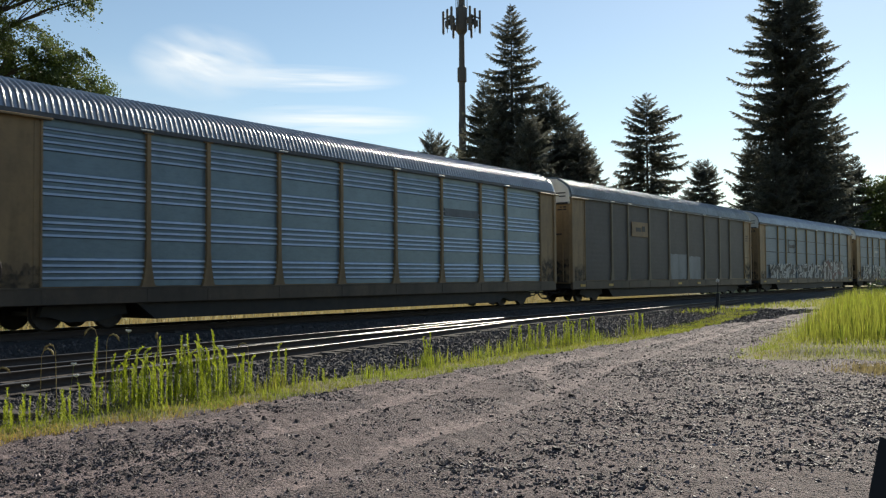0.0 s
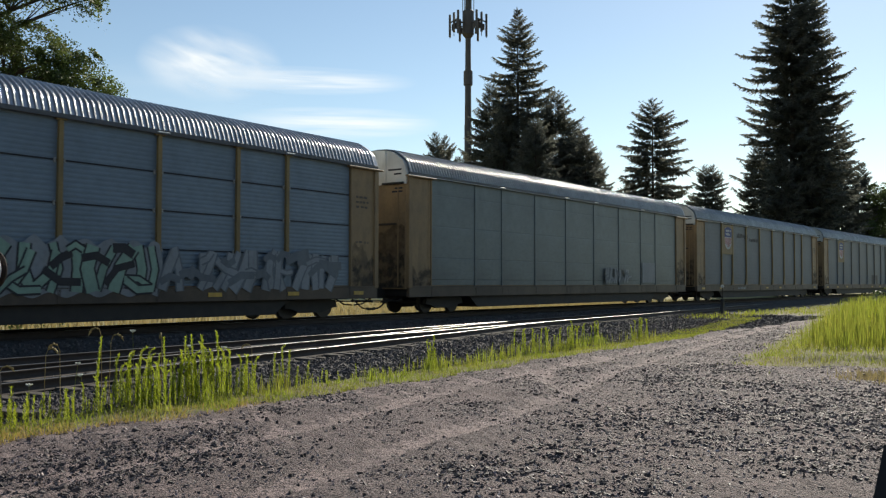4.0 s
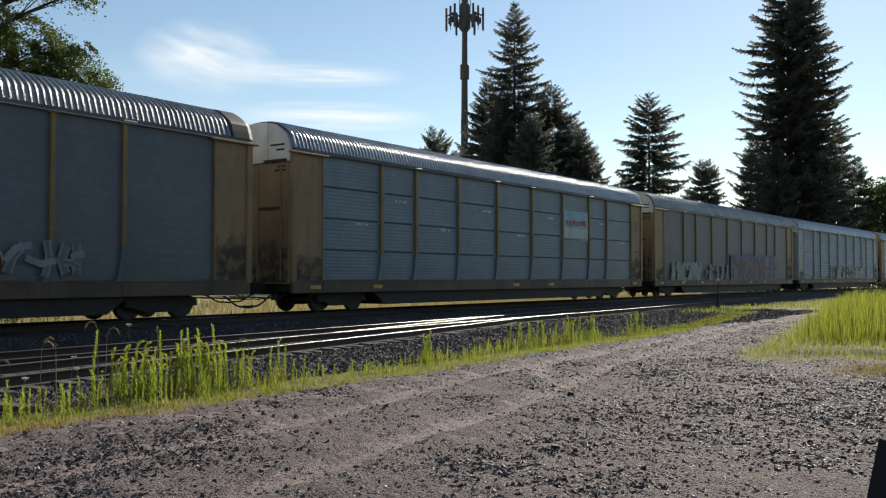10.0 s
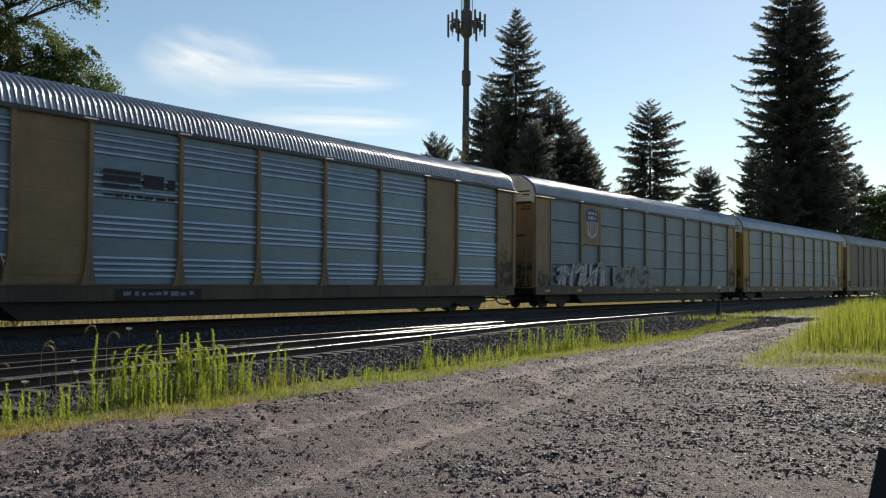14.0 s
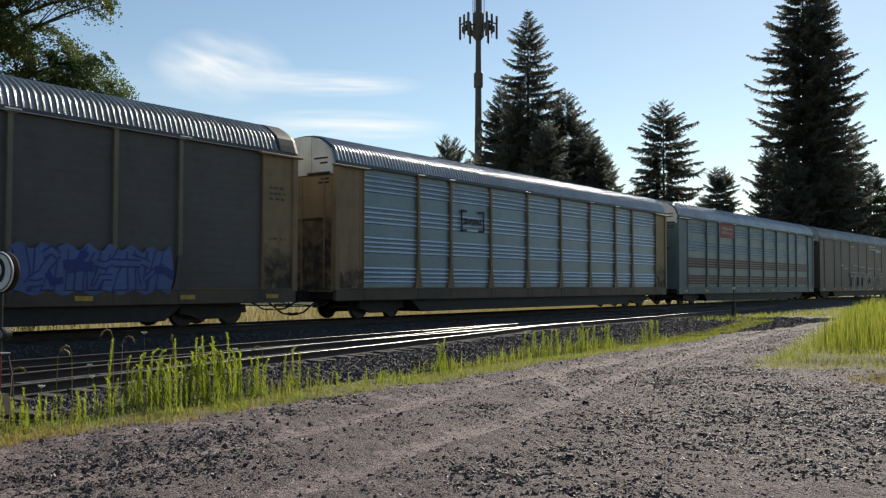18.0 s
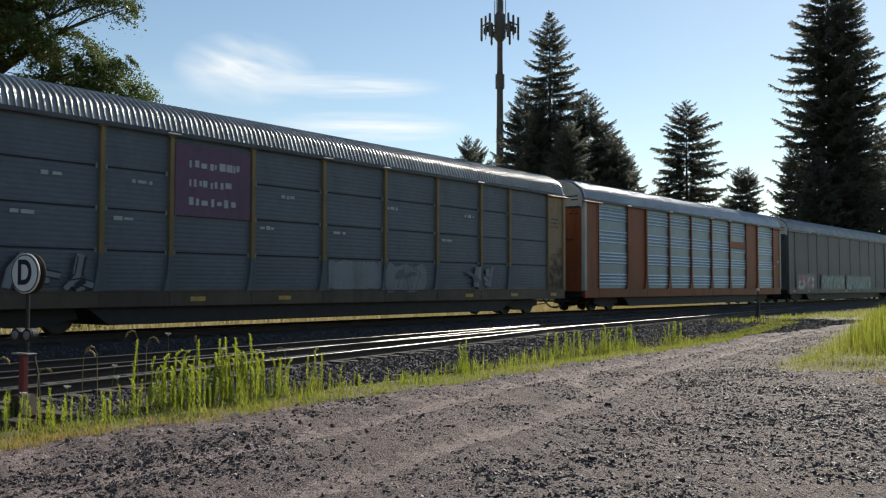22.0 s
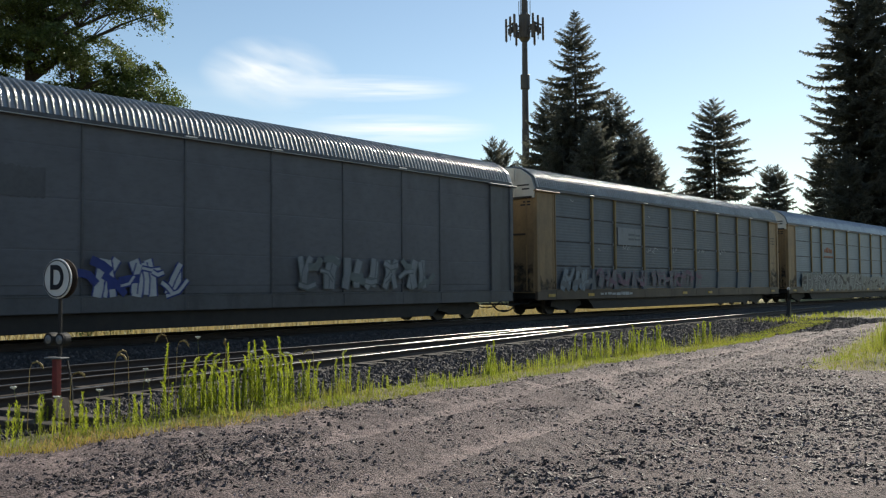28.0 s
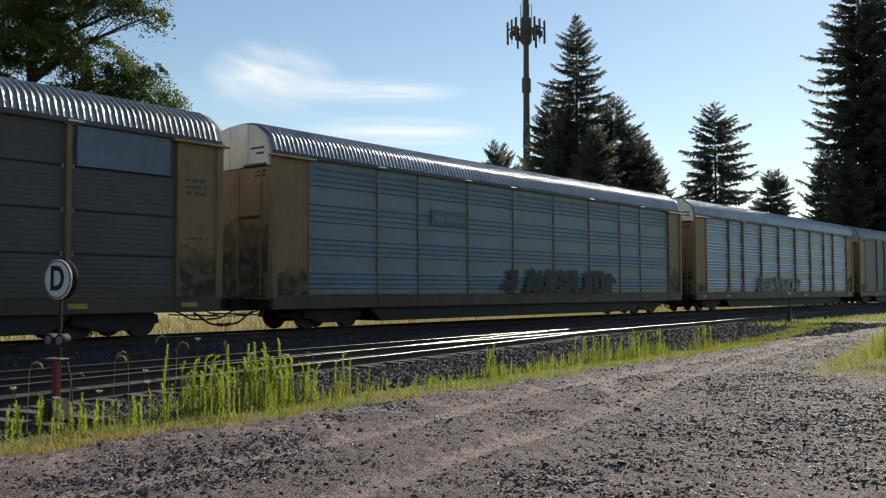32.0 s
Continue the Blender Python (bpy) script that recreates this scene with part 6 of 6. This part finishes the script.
        bars(car, 12.75, 13.05, 2.7, 3.0, 1, CHALK, -1.515, 5, 0.1)
        bars(car, 12.1, 12.35, 2.45, 2.65, 1, CHALK, -1.515, 6, 0.12)
    elif k == 20:
        g(-11.7, -7.9, 0.9, 2.15, PINKRED, CHALK, 141, DULL, 1.3)
        g(-6.2, -0.6, 0.9, 2.1, GHOST, CYAN, 142, DULL, 1.2)
        g(0.2, 7.0, 0.9, 2.1, CYAN, GHOST, 143, DULL, 1.2)
    elif k == 23:
        g(-4.3, -1.7, 0.95, 2.0, CHALK, BLUE, 161, None, 0.7)
        g(2.3, 8.6, 1.1, 2.2, GHOST, DULL, 162, None, 1.2)
        wash(car, -6.8, -5.2, 3.3, 4.0, MIDGREY, 68)
    elif k == 24:
        sheet(car, "pale_plate", -6.8, -4.6, 3.1, 3.9, GHOST, -1.503, "faded pale plate")
        bars(car, -5.8, -4.7, 3.3, 3.7, 2, DARK, -1.504, 33, 0.6)
        for x0, x1, z in ((-8.6, -8.0, 2.75), (-6.3, -4.8, 2.85), (-4.0, -1.9, 2.8), (-1.1, -0.3, 2.85), (1.8, 3.2, 2.9), (4.6, 6.0, 2.9), (-4.0, -3.2, 4.4), (-10.9, -10.2, 4.6)):
            scribble(car, x0, x0 + 0.6 * (x1 - x0), z, z + 0.3, CHALK, int(90 + 5 * x0))
        g(-11.6, -9.4, 0.95, 2.05, SLATE, DARK, 171)
        g(-9.0, 2.0, 1.1, 2.0, DARK, PURPLE, 172)
        bars(car, -8.5, -5.6, 0.78, 0.98, 1, CHALK, -1.547, 35, 0.3)
    elif k == 25:
        bars(car, -6.4, -4.7, 3.3, 3.9, 1, ORANGE, -1.47, 36, 0.4)
        sheet(car, "orange_line", -6.5, -4.6, 3.12, 3.22, ORANGE, -1.475)
        g(-10.9, 1.5, 0.8, 2.0, GHOST, INK, 181, DULL, 1.3)
        g(2.0, 7.5, 0.8, 1.8, GHOST, INK, 182, DULL, 1.2)
    elif k == 26:
        shield(car, -8.95, -6.8, 3.05, 5.06, POSTPAINT)
        wash(car, -6.75, -4.4, 1.15, 2.35, SLATE, 67)
        wash(car, -4.2, -2.1, 1.15, 2.2, SLATE, 42)
        scribble(car, -6.6, -4.5, 1.9, 2.3, GHOST, 68, -1.472)
        g(-1.0, 2.9, 0.95, 2.1, SLATE, GHOST, 191)
        for x0, x1, z in ((-11.3, -10.4, 2.75), (-10.0, -9.5, 2.7), (-9.6, -9.1, 4.55), (-6.0, -4.9, 3.3), (-3.9, -3.0, 2.7), (-1.0, -0.2, 2.8)):
            scribble(car, x0, x1, z, z + 0.2, CHALK, int(40 - 3 * x0))
        sheet(car, "new_panel", 4.4, 6.95, 4.14, 5.10, DARK, -1.503)
        sheet(car, "new_panel", 9.25, 11.8, 4.14, 5.10, SLATE, -1.503)
    elif k == 27:
        sheet(car, "plate", -6.4, -4.4, 3.45, 4.0, DARK, -1.507)
        bars(car, -6.2, -4.6, 3.55, 3.9, 1, SLATE, -1.508, 37, 0.5)
        g(-2.0, 6.3, 0.95, 2.1, INK, INK, 201, None, 1.2)
    elif k > 27:
        g(-6 + k % 3, 1 + k % 3, 1.0, 2.0, GHOST, INK, 300 + k)


# cars whose post feet have been painted over
OVERPAINTED = (1, 2, 5, 7, 8, 9, 12, 14, 18, 24, 25)


def autorack(k):
    panel, post, end, style, roof, cap, banded, full, label = TYPES[SPEC[k]]
    car = thing("autorack", label, "railway car", "autoracks of the train")
    part("body", cached("body", end, body_shape), None, car)
    part("roof", cached("roof", roof, roof_shape), None, car, "corrugated steel roof")
    part("underframe", cached("underframe", BLACK, underframe_shape), None, car, "black underframe")
    part("side_sill", cached("side_sill", GRIME if end in (OCHRE, YELLOW, GREYW) else end, sill_shape), None, car)
    part("eave_angle", cached("eave_angle", MIDGREY, eave_shape), None, car, "dark grey eave angle")
    # pale lip on smooth and flat cars paints the light its edge catches
    part("eave_lip", cached("eave_lip", CAPDIRTY if style in ("smooth", "flat") else MIDGREY, lip_shape), None, car, "eave lip, painted pale on some cars as a highlight")
    for i in range(len(BAYS) - 1):
        a, b = BAYS[i], BAYS[i + 1]
        if banded and i in (1, 7):
            part("band_plate", cached("band_plate", end, flat_panel), None, car, at=(a, 0, 0), sx=b - a)
        else:
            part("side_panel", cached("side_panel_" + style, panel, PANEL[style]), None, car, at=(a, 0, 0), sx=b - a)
    for x in BAYS[1:-1]:
        if full:
            p = part("post", cached("post", post, post_shape), None, car, at=(x, 0, 0))
            part("post_foot", cached("post_foot", panel if k in OVERPAINTED else post, foot_shape), None, p, "painted-over foot of the post" if k in OVERPAINTED else "")
            if style == "seamed":
                part("seam_clips", cached("seam_clips", GREYW, clip_shape), None, p, "pale panel clips")
        else:
            part("seam_post", cached("seam_post", post, slim_post), None, car, at=(x, 0, 0))
    # white boxes stand in for bright spots of light along the eave
    for i, x in enumerate(BAYS[1:-1]):
        if (i * 7 + k * 3) % 5 < 3:
            part("eave_clip", cached("eave_clip", WHITE, lambda: Shape().box(-0.19, 0.19, -1.602, -1.558, 5.15, 5.185, 0.008)), None, car, "white dash for light along the eave", at=(x + 0.12 * math.sin(i + k), 0, 0))
    for e in (0, 180):
        s = -1 if e == 0 else 1
        part("corner_panel", cached("corner_panel", end, corner_panel), None, car, at=(s * 12.72, 0, 0))
        part("corner_post", cached("corner_post", CAPDIRTY if k in (19, 10) else end, corner_post), None, car, at=(s * 13.34, 0, 0))
        part("grab_rail", cached("grab_rail", end, grab_rail), None, car, at=(s * 12.05, 0, 0))
        if end in (OCHRE, GREYW, YELLOW):
            part("grime_smear", smear(s * 12.65 - 0.56, s * 12.65 + 0.56, 1.08, 1.7 + 0.25 * ((k * 5 + e // 60) % 5), 31 * k + e, lambda a, c, z: (a, -1.5135 - 0.001 * c, z)), SMUDGE, car, "sooty grime on the lower corner")
        d = part("end_door", cached("end_door", end, door_shape), None, car)
        c = part("end_cap", cached("end_cap", cap, cap_shape), None, car, "pale upper end")
        for o in (d, c):
            o.matrix_basis = pose(0, 0, 0, 0, 0, e)
        for y in (-1.05, -0.02, 1.05):
            part("door_seam", cached("door_seam", end, lambda: Shape().box(-0.014, 0.014, -0.03, 0.03, 1.05, 4.7, 0.006)), None, d, at=(-13.466, y, 0))
        if e == 0 and end in (OCHRE, YELLOW):
            part("grime_smear", smear(1.36, -1.36, 1.0, 2.3 + 0.3 * (k % 4), 70 + k, lambda a, c, z: (-13.4625 - 0.001 * c, a, z)), SMUDGE, d, "sooty grime on the lower door")
        if e and k in (7, 14, 25):
            part("roof_hood", cached("roof_hood", INK, hood_shape), None, car, "smooth dark sheet closing the roof")
        part("door_bar", cached("door_bar", RUST, lambda: Shape().box(-13.50, -13.46, -1.0, -0.05, 3.30, 3.38, 0.008)), None, d, "rusty door bar")
        if e == 0:
            for n, zz, x in ((5, 5.30, -13.535), (3, 5.14, -13.535), (3, 4.62, -13.472), (4, 4.5, -13.472)):
                part("lettering_bar", cached("end_bar%d" % round(100 * zz), INK, lambda: Shape().box(x, x + 0.014, -1.25, -1.29 + 0.13 * n, zz, zz + 0.06)), None, car, "small blurred lettering")
        part("door_slot", cached("door_slot", BLACK, lambda: Shape().box(-13.57, -13.46, -1.36, -0.35, 4.80, 4.87, 0.008)), None, d, "dark slot above the door")
        part("corner_flange", cached("corner_flange", end, lambda: Shape().box(-0.88, 0.88, -1.635, -1.49, 5.05, 5.108, 0.01)), None, car, "projecting flange over the corner", at=(s * 12.72, 0, 0))
        part("coupler", cached("coupler" + "fr"[e > 0], BLACK, lambda: coupler_shape(s)), None, car, "black coupler")
        part("air_hose", cached("air_hose" + "fr"[e > 0], BLACK, lambda: hose_shape(s)), None, car, "black air hoses")
        bg = part("bogie", cached("bogie", BLACK, bolster_shape), None, car, "dark iron bogie", at=(s * 10.6, 0, 0))
        for x in (-0.86, 0.86):
            for y in (-0.755, 0.755):
                w = part("wheel", cached("wheel", WHEEL, wheel_shape), None, bg, at=(x, y, 0.455))
                if y > 0:
                    w.rotation_euler = (0, 0, math.pi)
        for y in (-1.0, 1.0):
            part("side_frame", cached("side_frame", BLACK, frame_shape), None, bg, at=(0, y, 0))
    if end is OCHRE and k % 2 == 0:
        for z in (4.02, 3.86, 3.7, 2.5):
            bars(car, 12.3, 12.95, z, z + 0.12, 1, GRIME, -1.502, int(10 * z), 0.14)
    if k % 4 != 3:
        for i in (i for i in range(9) if i in (0, 8) or (i * 5 + k * 3) % 4 < 2):
            part("reflector", cached("reflector", REFLECTOR, lambda: Shape().box(-0.24, 0.24, -1.562, -1.54, 0.79, 0.91, 0.004)), None, car, "yellow reflector", at=(-12.4 + 3.1 * i, 0, 0))
    marks(k, car)
    return car


CARS = {k: autorack(k) for k in SPEC}
SLACK = {0: -0.65, 1: -0.24, 2: -0.17, 3: -0.03, 4: -0.14, 5: 0.14, 6: 0.38, 7: 0.16, 8: 0.12, 9: 0.07, 10: 0.1, 11: 0.14, 12: 0.16, 13: 0.23, 14: -0.09, 15: -0.11, 16: -0.09, 17: -0.12, 18: -0.1,
         19: 0.01, 20: -0.1, 21: -0.12, 22: -0.14, 23: 0.18, 24: 0.01, 25: 0.07, 26: 0.04, 27: 0.08, 28: 0.07}


def motions():
    """The train rolls by at about 25 m/s."""
    for k, car in CARS.items():
        mid = 38.938 + 28.6 * k + 14.3 + (SLACK.get(k, 0) + SLACK.get(k + 1, 0)) / 2
        rows = []
        for i in range(17):
            t = 2.0 * i
            x, y, turn = line_point(mid - 24.803 * t - 0.001186 * t * t)
            rows.append((t, pose(x, y, 0, 0, 0, math.degrees(turn))))
        walk(car, rows)


motions()
